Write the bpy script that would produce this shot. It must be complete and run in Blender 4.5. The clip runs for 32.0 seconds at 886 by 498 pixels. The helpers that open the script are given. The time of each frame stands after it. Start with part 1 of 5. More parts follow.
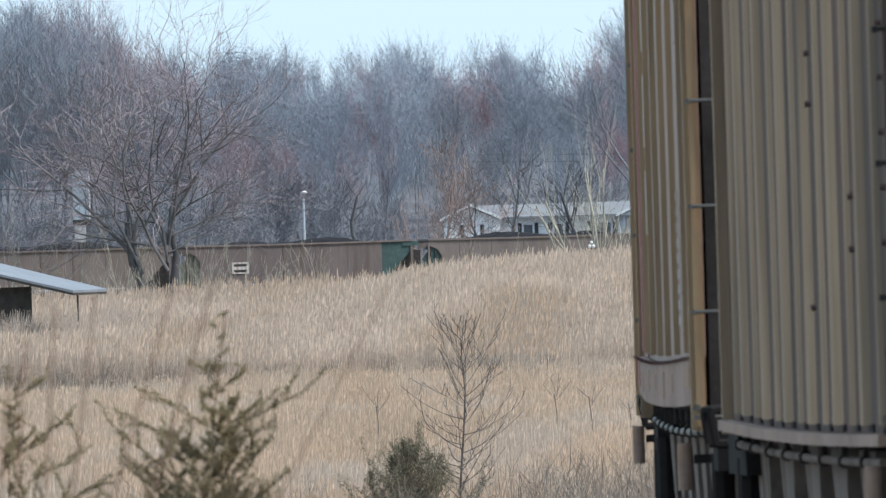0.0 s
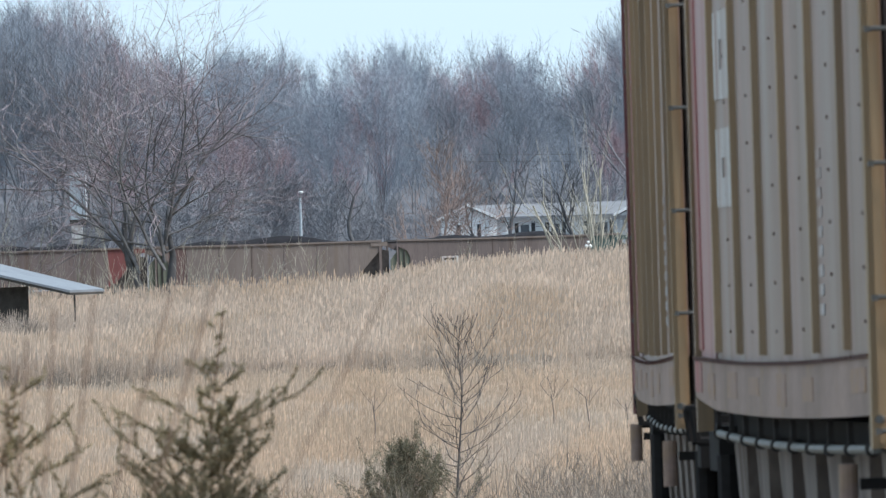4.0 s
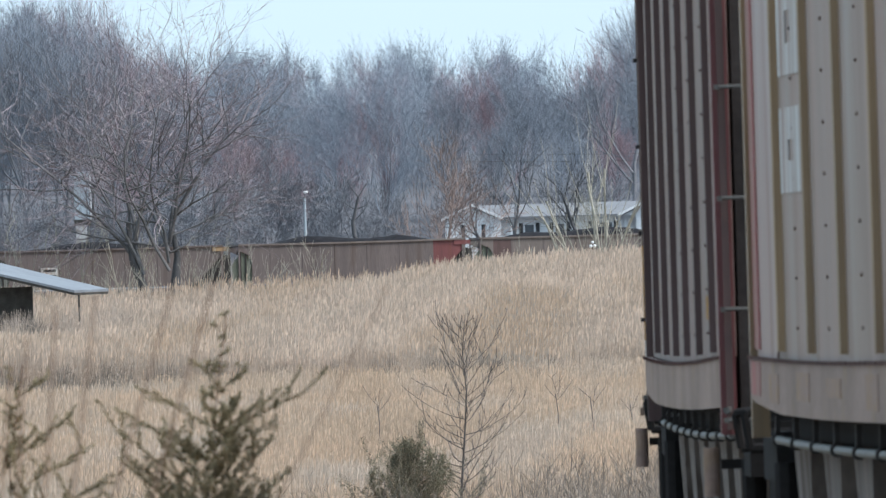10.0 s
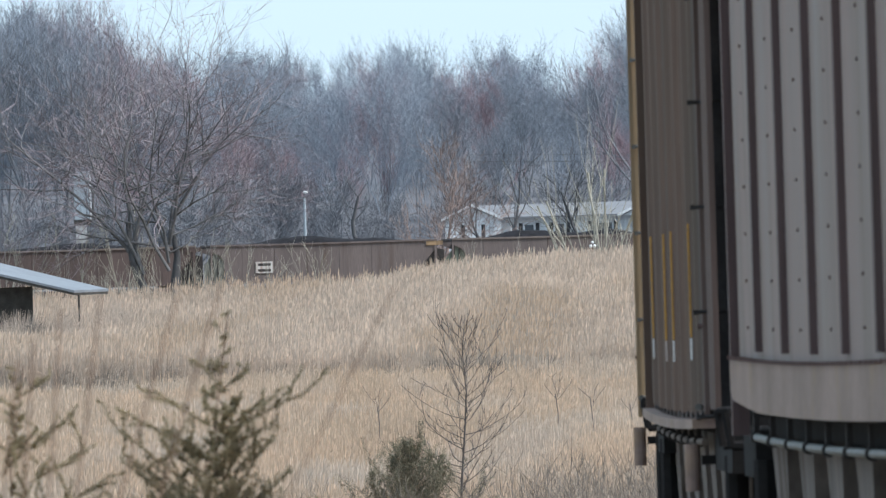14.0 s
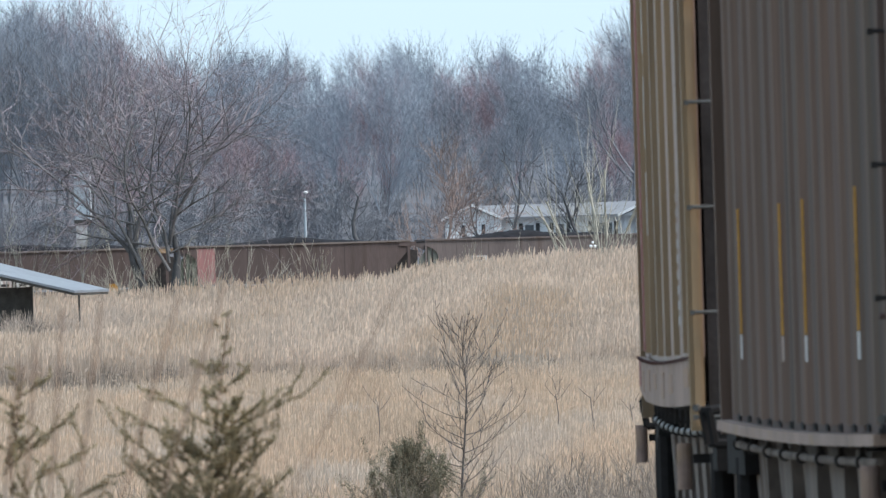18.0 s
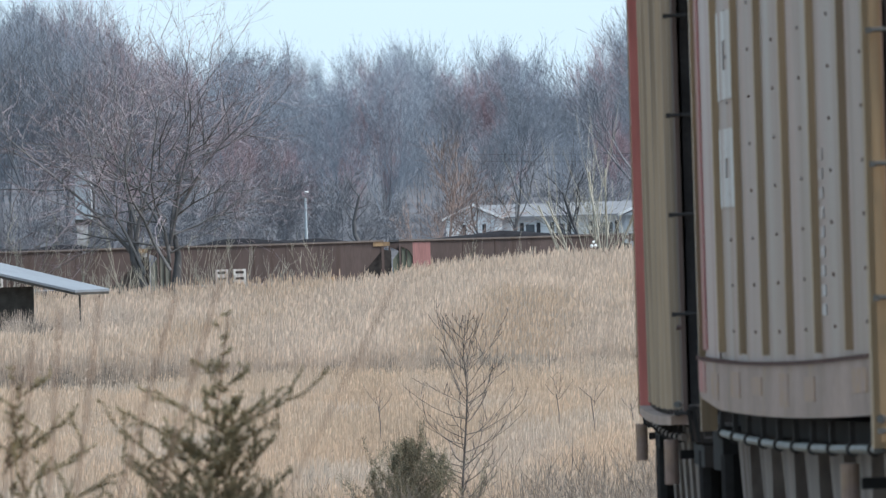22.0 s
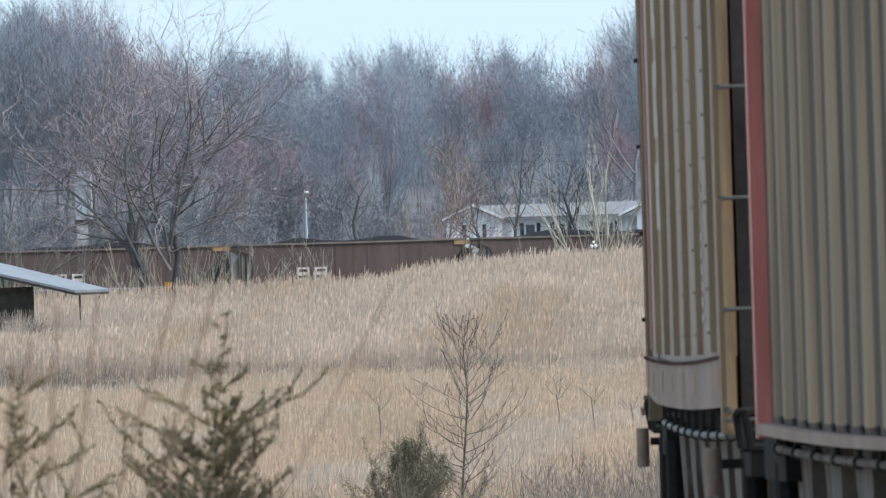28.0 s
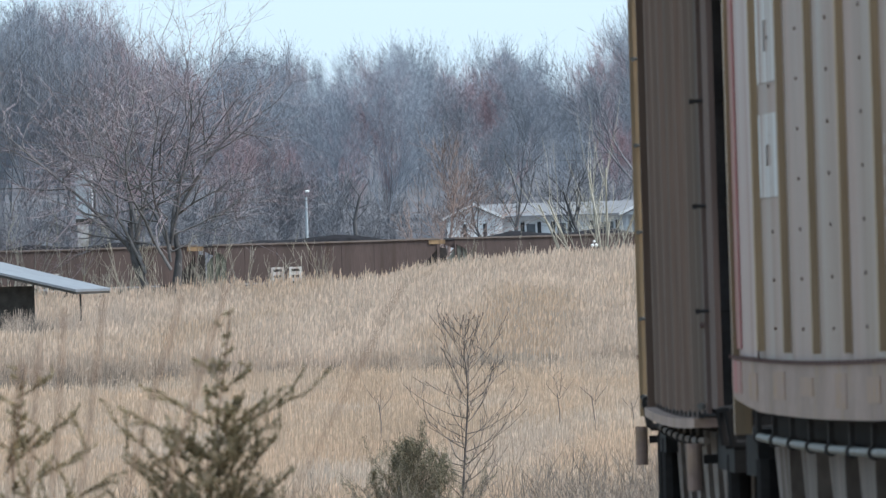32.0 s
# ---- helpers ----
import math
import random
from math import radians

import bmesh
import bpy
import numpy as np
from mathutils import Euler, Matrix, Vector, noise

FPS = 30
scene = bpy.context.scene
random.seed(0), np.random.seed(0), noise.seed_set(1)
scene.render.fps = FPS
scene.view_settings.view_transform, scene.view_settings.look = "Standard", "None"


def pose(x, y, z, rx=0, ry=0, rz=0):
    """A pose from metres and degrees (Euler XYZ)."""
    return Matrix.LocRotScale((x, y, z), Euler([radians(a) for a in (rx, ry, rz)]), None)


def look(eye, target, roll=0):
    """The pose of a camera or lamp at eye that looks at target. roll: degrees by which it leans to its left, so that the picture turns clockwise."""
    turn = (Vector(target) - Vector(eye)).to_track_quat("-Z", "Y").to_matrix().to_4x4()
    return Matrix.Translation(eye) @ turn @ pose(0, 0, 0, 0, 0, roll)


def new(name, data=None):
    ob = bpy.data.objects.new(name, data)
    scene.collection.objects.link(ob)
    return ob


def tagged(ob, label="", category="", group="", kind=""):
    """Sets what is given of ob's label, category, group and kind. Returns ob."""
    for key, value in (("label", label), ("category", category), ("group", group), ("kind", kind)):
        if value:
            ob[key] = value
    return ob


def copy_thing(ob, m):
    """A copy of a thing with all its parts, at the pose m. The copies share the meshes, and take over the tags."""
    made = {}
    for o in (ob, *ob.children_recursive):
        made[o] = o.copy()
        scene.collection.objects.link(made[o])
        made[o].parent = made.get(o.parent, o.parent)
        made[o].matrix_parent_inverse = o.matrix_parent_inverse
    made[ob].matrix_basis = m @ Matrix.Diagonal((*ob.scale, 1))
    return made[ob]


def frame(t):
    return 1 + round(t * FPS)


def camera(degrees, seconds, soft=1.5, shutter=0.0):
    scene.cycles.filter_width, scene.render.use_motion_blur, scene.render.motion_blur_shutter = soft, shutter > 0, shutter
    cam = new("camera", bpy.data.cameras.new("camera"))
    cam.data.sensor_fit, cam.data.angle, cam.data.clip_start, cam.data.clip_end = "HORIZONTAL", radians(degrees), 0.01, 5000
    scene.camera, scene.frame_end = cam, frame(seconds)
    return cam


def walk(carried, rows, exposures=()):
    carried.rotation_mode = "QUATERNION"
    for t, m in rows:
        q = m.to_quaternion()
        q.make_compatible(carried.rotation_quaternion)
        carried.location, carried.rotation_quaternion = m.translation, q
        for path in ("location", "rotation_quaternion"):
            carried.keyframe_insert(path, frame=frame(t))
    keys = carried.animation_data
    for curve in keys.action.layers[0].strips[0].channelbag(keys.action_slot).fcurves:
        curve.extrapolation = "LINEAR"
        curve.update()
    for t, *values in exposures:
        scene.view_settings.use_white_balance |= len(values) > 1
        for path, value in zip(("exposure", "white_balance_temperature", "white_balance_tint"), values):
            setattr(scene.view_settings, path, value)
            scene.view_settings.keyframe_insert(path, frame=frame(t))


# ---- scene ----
# ---- camera ----
LENS = 3.24
cam = camera(LENS, 32.0, soft=1.4)
cam.data.dof.use_dof = True
cam.data.dof.focus_distance = 420.0
cam.data.dof.aperture_fstop = 44.0
EYE = (0.0, 0.0, 1.4)
TILT, LEAN = 0.376, 1.75
# seconds, degrees of turn to the left, degrees of rise: a slight drift of the head
DRIFT = [(0.0, -0.0041, 0.0020), (0.5, -0.0101, 0.0020), (1.0, -0.0103, 0.0), (1.5, -0.0098, 0.0), (2.0, -0.0103, -0.0035), (2.5, -0.0160, -0.001),
         (3.0, -0.0165, 0.001), (3.5, -0.0165, 0.001), (5.5, -0.0105, 0.002), (6.0, -0.0110, 0.002), (6.5, -0.0062, 0.002), (7.0, 0.0010, 0.002),
         (7.5, 0.0128, 0.002), (8.0, 0.0042, 0.002), (8.5, -0.0021, 0.0005), (9.0, 0.0, -0.001), (10.0, 0.0005, 0.002), (11.0, -0.0006, 0.002),
         (13.0, 0.0, 0.0), (14.0, 0.0, 0.002), (16.5, 0.0, 0.002), (17.5, 0.0, 0.003), (19.0, 0.0035, 0.002), (20.5, 0.0032, 0.0045), (21.5, 0.0033, 0.002),
         (23.0, 0.0042, 0.001), (25.0, 0.0030, 0.0), (25.5, 0.0005, 0.002), (27.5, 0.0035, 0.002), (29.0, 0.0042, 0.002), (30.0, 0.0060, 0.001),
         (31.0, 0.0042, 0.001), (32.0, 0.0062, -0.001)]


def head(turn, rise):
    return pose(*EYE) @ pose(0, 0, 0, 90 + TILT + rise, 0, turn) @ pose(0, 0, 0, 0, 0, -LEAN)


walk(cam, [(t, head(a, b)) for t, a, b in DRIFT], exposures=[(0.0, 0.36), (32.0, 0.36)])

# ---- daylight: a bright, thin overcast ----
world = bpy.data.worlds.new("overcast_sky")
scene.world = world
world.use_nodes = True
_nt = world.node_tree
_sky = _nt.nodes.new("ShaderNodeTexSky")
_sky.sky_type, _sky.sun_disc = "NISHITA", False
_sky.sun_elevation, _sky.sun_rotation = radians(48), radians(106)
_sky.dust_density, _sky.air_density, _sky.ozone_density = 0.8, 1.0, 2.0
# an even veil of thin cloud over the whole sky
_veil = _nt.nodes.new("ShaderNodeMix")
_veil.data_type = "RGBA"
_veil.inputs[0].default_value = 0.82
_veil.inputs[7].default_value = (4.75, 6.4, 7.9, 1)
_nt.links.new(_sky.outputs[0], _veil.inputs[6])
_bg = _nt.nodes["Background"]
_bg.inputs["Strength"].default_value = 0.12
_nt.links.new(_veil.outputs[2], _bg.inputs[0])
sun = new("sun", bpy.data.lights.new("sun", "SUN"))
sun.data.energy, sun.data.angle, sun.data.color = 3.9, radians(20), (1.0, 0.965, 0.92)
_az, _el = radians(106), radians(48)
sun.matrix_world = look((0, 0, 0), (-math.sin(_az) * math.cos(_el), -math.cos(_az) * math.cos(_el), -math.sin(_el)))


# ---- materials ----
def material(name, base, rough=0.8, metal=0.0, vary=0.25, scale=3.0, fine=40.0, bump=0.2, stain=None, stain_at=0.6, streak=False, per_object=0.0, per_island=0.0,
             second=None, stretch=None):
    """A surface with broad stains, fine grain and relief."""
    m = bpy.data.materials.new(name)
    m.use_nodes = True
    nt = m.node_tree
    b = nt.nodes["Principled BSDF"]
    b.inputs["Roughness"].default_value, b.inputs["Metallic"].default_value = rough, metal
    b.inputs["Specular IOR Level"].default_value = 0.2 if rough > 0.6 else 0.5
    tc = nt.nodes.new("ShaderNodeTexCoord")
    mp = nt.nodes.new("ShaderNodeMapping")
    nt.links.new(tc.outputs["Object"], mp.inputs[0])
    if streak:
        mp.inputs["Scale"].default_value = (1, 1, 0.08)
    if stretch:
        mp.inputs["Scale"].default_value = stretch

    def noise_node(s, detail=4.0):
        n = nt.nodes.new("ShaderNodeTexNoise")
        n.inputs["Scale"].default_value, n.inputs["Detail"].default_value = s, detail
        nt.links.new(mp.outputs[0], n.inputs[0])
        return n

    def mix(fac, a, c, kind="MIX"):
        x = nt.nodes.new("ShaderNodeMix")
        x.data_type, x.blend_type = "RGBA", kind
        for sock, val in ((x.inputs[0], fac), (x.inputs[6], a), (x.inputs[7], c)):
            if isinstance(val, bpy.types.NodeSocket):
                nt.links.new(val, sock)
            elif isinstance(val, tuple):
                sock.default_value = (*val[:3], 1)
            else:
                sock.default_value = val
        return x.outputs[2]

    def ramp(sock, lo, hi):
        r = nt.nodes.new("ShaderNodeMapRange")
        r.inputs["From Min"].default_value, r.inputs["From Max"].default_value = lo, hi
        nt.links.new(sock, r.inputs["Value"])
        return r.outputs[0]

    n1, n2 = noise_node(scale), noise_node(fine, 6.0)
    dark = tuple(v * (1 - vary) for v in base)
    light = tuple(min(1, v * (1 + vary)) for v in base)
    col = mix(ramp(n1.outputs[0], 0.3, 0.7), dark, light)
    if second:
        n4 = noise_node(scale * 0.35)
        col = mix(ramp(n4.outputs[0], 0.45, 0.62), col, second)
    col = mix(ramp(n2.outputs[0], 0.3, 0.75), col, mix(1.0, col, (0.72, 0.72, 0.72), "MULTIPLY"))
    if stain:
        n3 = noise_node(scale * 1.7, 8.0)
        col = mix(ramp(n3.outputs[0], stain_at - 0.08, stain_at + 0.12), col, stain)
    if per_object or per_island:
        src = nt.nodes.new("ShaderNodeObjectInfo").outputs["Random"] if per_object else nt.nodes.new("ShaderNodeNewGeometry").outputs["Random Per Island"]
        amount = per_object or per_island
        r = nt.nodes.new("ShaderNodeMapRange")
        r.inputs["To Min"].default_value, r.inputs["To Max"].default_value = 1 - amount, 1 + amount
        nt.links.new(src, r.inputs["Value"])
        hs = nt.nodes.new("ShaderNodeHueSaturation")
        nt.links.new(r.outputs[0], hs.inputs["Value"])
        nt.links.new(col, hs.inputs["Color"])
        col = hs.outputs[0]
    nt.links.new(col, b.inputs["Base Color"])
    if streak:
        # rain-washed streaks are smoother than the dusty ones
        rr = nt.nodes.new("ShaderNodeMapRange")
        rr.inputs["From Min"].default_value, rr.inputs["From Max"].default_value = 0.3, 0.7
        rr.inputs["To Min"].default_value, rr.inputs["To Max"].default_value = rough - 0.1, rough + 0.14
        nt.links.new(n1.outputs[0], rr.inputs["Value"])
        nt.links.new(rr.outputs[0], b.inputs["Roughness"])
    if bump:
        bp = nt.nodes.new("ShaderNodeBump")
        bp.inputs["Strength"].default_value, bp.inputs["Distance"].default_value = bump, 0.02
        nt.links.new(n2.outputs[0], bp.inputs["Height"])
        nt.links.new(bp.outputs[0], b.inputs["Normal"])
    return m


# dark brown sheet; puts into colour the groove shading that soft light lacks
GROOVE_STEEL = material("brown_groove_steel", (0.13, 0.09, 0.078), 0.8, 0.0, 0.2, 1.2, 25, 0.15, (0.06, 0.048, 0.04), 0.58, streak=True)
GREY_STEEL = material("weathered_grey_steel", (0.3, 0.212, 0.183), 0.47, 0.0, 0.3, 1.6, 25, 0.15, (0.2, 0.135, 0.1), 0.52, streak=True)
DUSTY_STEEL = material("dusty_brownish_grey_steel", (0.255, 0.185, 0.165), 0.58, 0.0, 0.25, 1.6, 25, 0.12, (0.17, 0.12, 0.1), 0.55, streak=True)
OCHRE_STEEL = material("ochre_rust_steel", (0.345, 0.23, 0.13), 0.52, 0.0, 0.25, 1.5, 25, 0.2, (0.15, 0.1, 0.062), 0.58, streak=True)
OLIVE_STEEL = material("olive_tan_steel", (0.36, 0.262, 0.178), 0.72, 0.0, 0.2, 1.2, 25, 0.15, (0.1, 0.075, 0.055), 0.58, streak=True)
BROWN_STEEL = material("dark_brown_steel", (0.15, 0.098, 0.076), 0.78, 0.0, 0.25, 1.2, 25, 0.15, (0.1, 0.08, 0.065), 0.6, streak=True)
PURPLE_STEEL = material("purple_brown_steel", (0.13, 0.086, 0.084), 0.62, 0.0, 0.22, 1.2, 25, 0.15, (0.05, 0.04, 0.038), 0.6, streak=True)
TAN_STEEL = material("dusty_tan_steel", (0.2, 0.17, 0.16), 0.8, 0.0, 0.15, 1.2, 25, 0.1, (0.15, 0.12, 0.1), 0.62, streak=True)
RUST_STEEL = material("brown_rust_steel", (0.165, 0.137, 0.135), 0.8, 0.0, 0.18, 1.2, 25, 0.1, (0.1, 0.075, 0.065), 0.62, streak=True)
DARK_RUST = material("dark_red_brown_steel", (0.115, 0.088, 0.085), 0.8, 0.0, 0.2, 1.2, 25, 0.1, (0.07, 0.05, 0.045), 0.62, streak=True)
RIVET_RUST = material("dark_red_rivet_steel", (0.1, 0.05, 0.045), 0.8, 0.0, 0.2, 2, 25, 0.1)
BOLT_RUST = material("rusty_bolt_steel", (0.135, 0.09, 0.085), 0.75, 0.0, 0.2, 3, 30, 0.1)
PALE_PANEL = material("pale_grey_green_paint", (0.2, 0.205, 0.185), 0.7, 0.0, 0.12, 3, 30, 0.1)
RED_STEEL = material("faded_red_steel", (0.185, 0.058, 0.06), 0.58, 0.0, 0.22, 2.0, 25, 0.15, (0.16, 0.05, 0.04), 0.6, streak=True)
ROSE_STEEL = material("bright_faded_red_steel", (0.72, 0.225, 0.19), 0.5, 0.0, 0.2, 2.0, 25, 0.1, (0.3, 0.1, 0.09), 0.6, streak=True)
BLUSH_STEEL = material("blush_grey_steel", (0.33, 0.222, 0.205), 0.42, 0.0, 0.25, 2.0, 25, 0.1, (0.24, 0.15, 0.13), 0.55, streak=True)
PINK_STEEL = material("chalky_pink_steel", (0.36, 0.175, 0.17), 0.45, 0.0, 0.2, 2.0, 25, 0.1, (0.25, 0.13, 0.13), 0.6, streak=True)
CORNER_PINK = material("worn_coral_paint", (0.4, 0.16, 0.15), 0.62, 0.0, 0.25, 2.5, 25, 0.1, (0.3, 0.19, 0.165), 0.5, streak=True)
BAND_STEEL = material("pale_scuffed_steel", (0.31, 0.217, 0.184), 0.61, 0.0, 0.25, 1.5, 25, 0.12, (0.3, 0.2, 0.12), 0.64)
YELLOW_PAINT = material("worn_yellow_paint", (0.42, 0.21, 0.04), 0.7, 0.0, 0.2, 3, 30, 0.1, (0.2, 0.13, 0.06), 0.62)
WHITE_PAINT = material("chalky_white_paint", (0.68, 0.68, 0.68), 0.7, 0.0, 0.2, 2.5, 30, 0.1, (0.36, 0.28, 0.25), 0.5, streak=True)
FADED_ORANGE = material("faded_orange_paint", (0.42, 0.265, 0.145), 0.7, 0.0, 0.2, 6, 30, 0.1, (0.31, 0.217, 0.184), 0.42)
OUTLET_STEEL = material("sooty_grey_steel", (0.215, 0.18, 0.162), 0.8, 0.0, 0.3, 2.0, 25, 0.2, (0.08, 0.06, 0.05), 0.55, streak=True)
GREEN_PAINT = material("pale_green_paint", (0.17, 0.185, 0.15), 0.7, 0.0, 0.15, 3, 30, 0.1)
TEAL_PAINT = material("dull_teal_paint", (0.06, 0.1, 0.1), 0.7, 0.0, 0.2, 3, 30, 0.1)
DARK_IRON = material("sooty_shaded_iron", (0.048, 0.043, 0.043), 0.8, 0.0, 0.3, 4, 40, 0.1)
PALE_PIPE = material("dull_pale_pipe", (0.2, 0.195, 0.185), 0.6, 0.2, 0.2, 4, 40, 0.15)
RUNG_STEEL = material("bare_rung_steel", (0.13, 0.125, 0.12), 0.5, 0.3, 0.2, 6, 40, 0.15)
# near-black: the shade beneath the cars and in holes is put into the colour
SHADE_BLACK = material("flat_shade_black", (0.02, 0.018, 0.018), 0.95, 0.0, 0.2, 3, 30, 0.0)
COAL = material("loose_coal", (0.018, 0.018, 0.022), 1.0, 0.0, 0.4, 2, 12, 1.0)
BALLAST = material("grey_ballast", (0.2, 0.19, 0.18), 0.9, 0.0, 0.3, 0.5, 14, 1.0)
TIE_WOOD = material("creosoted_wood", (0.06, 0.045, 0.035), 0.9, 0.0, 0.3, 2, 20, 0.5)
RAIL_STEEL = material("rolled_rail_steel", (0.25, 0.2, 0.17), 0.4, 0.8, 0.2, 3, 30, 0.1)


def see_through(m, share_of=0.4):
    """Thin dry blades pass part of the light on."""
    nt = m.node_tree
    b = nt.nodes["Principled BSDF"]
    tr = nt.nodes.new("ShaderNodeBsdfTranslucent")
    mx = nt.nodes.new("ShaderNodeMixShader")
    mx.inputs[0].default_value = share_of
    nt.links.new(b.inputs["Base Color"].links[0].from_socket, tr.inputs["Color"])
    nt.links.new(b.outputs[0], mx.inputs[1])
    nt.links.new(tr.outputs[0], mx.inputs[2])
    nt.links.new(mx.outputs[0], nt.nodes["Material Output"].inputs["Surface"])
    return m


# ---- mesh helpers ----
def part(name, bm, mat, parent=None, label=""):
    """One mesh object from a bmesh, under a thing or a part."""
    me = bpy.data.meshes.new(name)
    bm.to_mesh(me)
    bm.free()
    me.materials.append(mat)
    ob = new(name, me)
    if parent:
        ob.parent = parent
    return tagged(ob, label)


def share(name, ob, parent, m=None):
    """Another object on the same mesh."""
    o = new(name, ob.data)
    o.parent = parent
    if m is not None:
        o.matrix_basis = m
    return o


def sheet(name, verts, faces, mat, parent=None, smooth=False):
    """A mesh object from arrays; all faces have the same number of corners."""
    verts, faces = np.asarray(verts, np.float32), np.asarray(faces, np.int32)
    me = bpy.data.meshes.new(name)
    k = faces.shape[1]
    me.vertices.add(len(verts))
    me.vertices.foreach_set("co", verts.ravel())
    me.loops.add(faces.size)
    me.loops.foreach_set("vertex_index", faces.ravel())
    me.polygons.add(len(faces))
    me.polygons.foreach_set("loop_start", np.arange(0, faces.size, k, dtype=np.int32))
    me.polygons.foreach_set("loop_total", np.full(len(faces), k, np.int32))
    if smooth:
        me.polygons.foreach_set("use_smooth", np.ones(len(faces), bool))
    me.update(calc_edges=True)
    me.materials.append(mat)
    ob = new(name, me)
    if parent:
        ob.parent = parent
    return ob


def block(bm, x0, x1, y0, y1, z0, z1, cuts=1):
    """A box, cut into lengths along x so that it can follow a bow."""
    rings = []
    for i in range(cuts + 1):
        x = x0 + (x1 - x0) * i / cuts
        rings.append([bm.verts.new(p) for p in ((x, y0, z0), (x, y1, z0), (x, y1, z1), (x, y0, z1))])
    for a, b in zip(rings, rings[1:]):
        for j in range(4):
            bm.faces.new((a[j], a[(j + 1) % 4], b[(j + 1) % 4], b[j]))
    bm.faces.new(rings[0][::-1])
    bm.faces.new(rings[-1])
    return bm


def rod(bm, p, q, r, n=6, r2=None):
    """A round bar from p to q, tapered where r2 is given."""
    p, q = Vector(p), Vector(q)
    d = (q - p).normalized()
    a = d.orthogonal().normalized()
    b = d.cross(a)
    r2 = r if r2 is None else r2
    rings = [[bm.verts.new(c + (a * math.cos(2 * math.pi * i / n) + b * math.sin(2 * math.pi * i / n)) * rr) for i in range(n)] for c, rr in ((p, r), (q, r2))]
    for i in range(n):
        bm.faces.new((rings[0][i], rings[0][(i + 1) % n], rings[1][(i + 1) % n], rings[1][i]))
    bm.faces.new(rings[0][::-1])
    bm.faces.new(rings[1])
    return bm


def prism(bm, outline, y0, y1):
    """An outline in x, z drawn out along y."""
    lo = [bm.verts.new((x, y0, z)) for x, z in outline]
    hi = [bm.verts.new((x, y1, z)) for x, z in outline]
    n = len(outline)
    for i in range(n):
        bm.faces.new((lo[i], lo[(i + 1) % n], hi[(i + 1) % n], hi[i]))
    bm.faces.new(lo[::-1])
    bm.faces.new(hi)
    bmesh.ops.recalc_face_normals(bm, faces=bm.faces)
    return bm


def tube(bm, pts, r, n=8):
    """One round tube through the points."""
    rings = []
    for i, c in enumerate(pts):
        c = Vector(c)
        d = (Vector(pts[min(i + 1, len(pts) - 1)]) - Vector(pts[max(i - 1, 0)])).normalized()
        a = d.cross(Vector((0.13, 0.99, 0.05)) if abs(d.y) < 0.9 else Vector((1, 0, 0))).normalized()
        b = d.cross(a)
        rings.append([bm.verts.new(c + (a * math.cos(2 * math.pi * k / n) + b * math.sin(2 * math.pi * k / n)) * r) for k in range(n)])
    for a, b in zip(rings, rings[1:]):
        for k in range(n):
            bm.faces.new((a[k], a[(k + 1) % n], b[(k + 1) % n], b[k]))
    bm.faces.new(rings[0][::-1])
    bm.faces.new(rings[-1])
    bmesh.ops.recalc_face_normals(bm, faces=bm.faces)
    return bm


def bm_new():
    return bmesh.new()


# ---- the line of the track ----
# u runs along the rails away from the camera; 0 where the cars' sides lie along the line of sight
NEAR_R, FAR_R = 612.9, 250.0
NEAR_ARC, FAR_TILT, FAR_Y = 390.9, -103.0, 1030.0
U0 = -260.0
HALF = 1.5
TAN = (1.088, 84.58)
A0 = math.atan(0.012787)


def _track():
    def go(x, y, a, length, k):
        n = max(2, int(abs(length) / 2))
        out = []
        h = length / n
        for _ in range(n):
            a2 = a + k * h
            m = (a + a2) / 2
            x, y, a = x + h * math.sin(m), y + h * math.cos(m), a2
            out.append((x, y, a))
        return out

    cx, cy = TAN[0] + HALF * math.cos(A0), TAN[1] - HALF * math.sin(A0)
    back = go(cx, cy, A0, U0, 1 / NEAR_R)[::-1]
    front = [(cx, cy, A0)] + go(cx, cy, A0, NEAR_ARC, 1 / NEAR_R)
    x1, y1, a1 = front[-1]
    swing = a1 - radians(FAR_TILT)

    def rest(straight):
        s = go(x1, y1, a1, straight, 0.0)
        t = go(*s[-1], swing * FAR_R, -1 / FAR_R)
        return s, t

    # the straight piece is as long as brings the far line to its place
    def miss(straight):
        x, y, a = rest(straight)[1][-1]
        return y - x * math.cos(a) / math.sin(a) - FAR_Y

    m0, m1 = miss(10.0), miss(110.0)
    straight = 10.0 - m0 * 100.0 / (m1 - m0)
    s, t = rest(straight)
    far = go(*t[-1], 900.0, 0.0)
    pts = back + front + s + t + far
    us = np.concatenate(([0.0], np.cumsum([math.hypot(b[0] - a[0], b[1] - a[1]) for a, b in zip(pts, pts[1:])]))) + U0
    return us, np.array(pts), NEAR_ARC + straight + swing * FAR_R


TRACK_U, TRACK_P, FAR_U = _track()
RISE_FROM, RISE_TO, FAR_Z = 150.0, FAR_U, 4.95


def rail_z(u):
    w = np.clip((np.asarray(u, float) - RISE_FROM) / (RISE_TO - RISE_FROM), 0, 1)
    return FAR_Z * w * w * (3 - 2 * w)


def at_u(u):
    """Place on the track and the direction, away from the camera, as an angle from +y to +x."""
    return (np.interp(u, TRACK_U, TRACK_P[:, 0]), np.interp(u, TRACK_U, TRACK_P[:, 1]), float(rail_z(u)), np.interp(u, TRACK_U, TRACK_P[:, 2]))


def smooth_step(v, a, b):
    w = np.clip((v - a) / (b - a), 0, 1)
    return w * w * (3 - 2 * w)


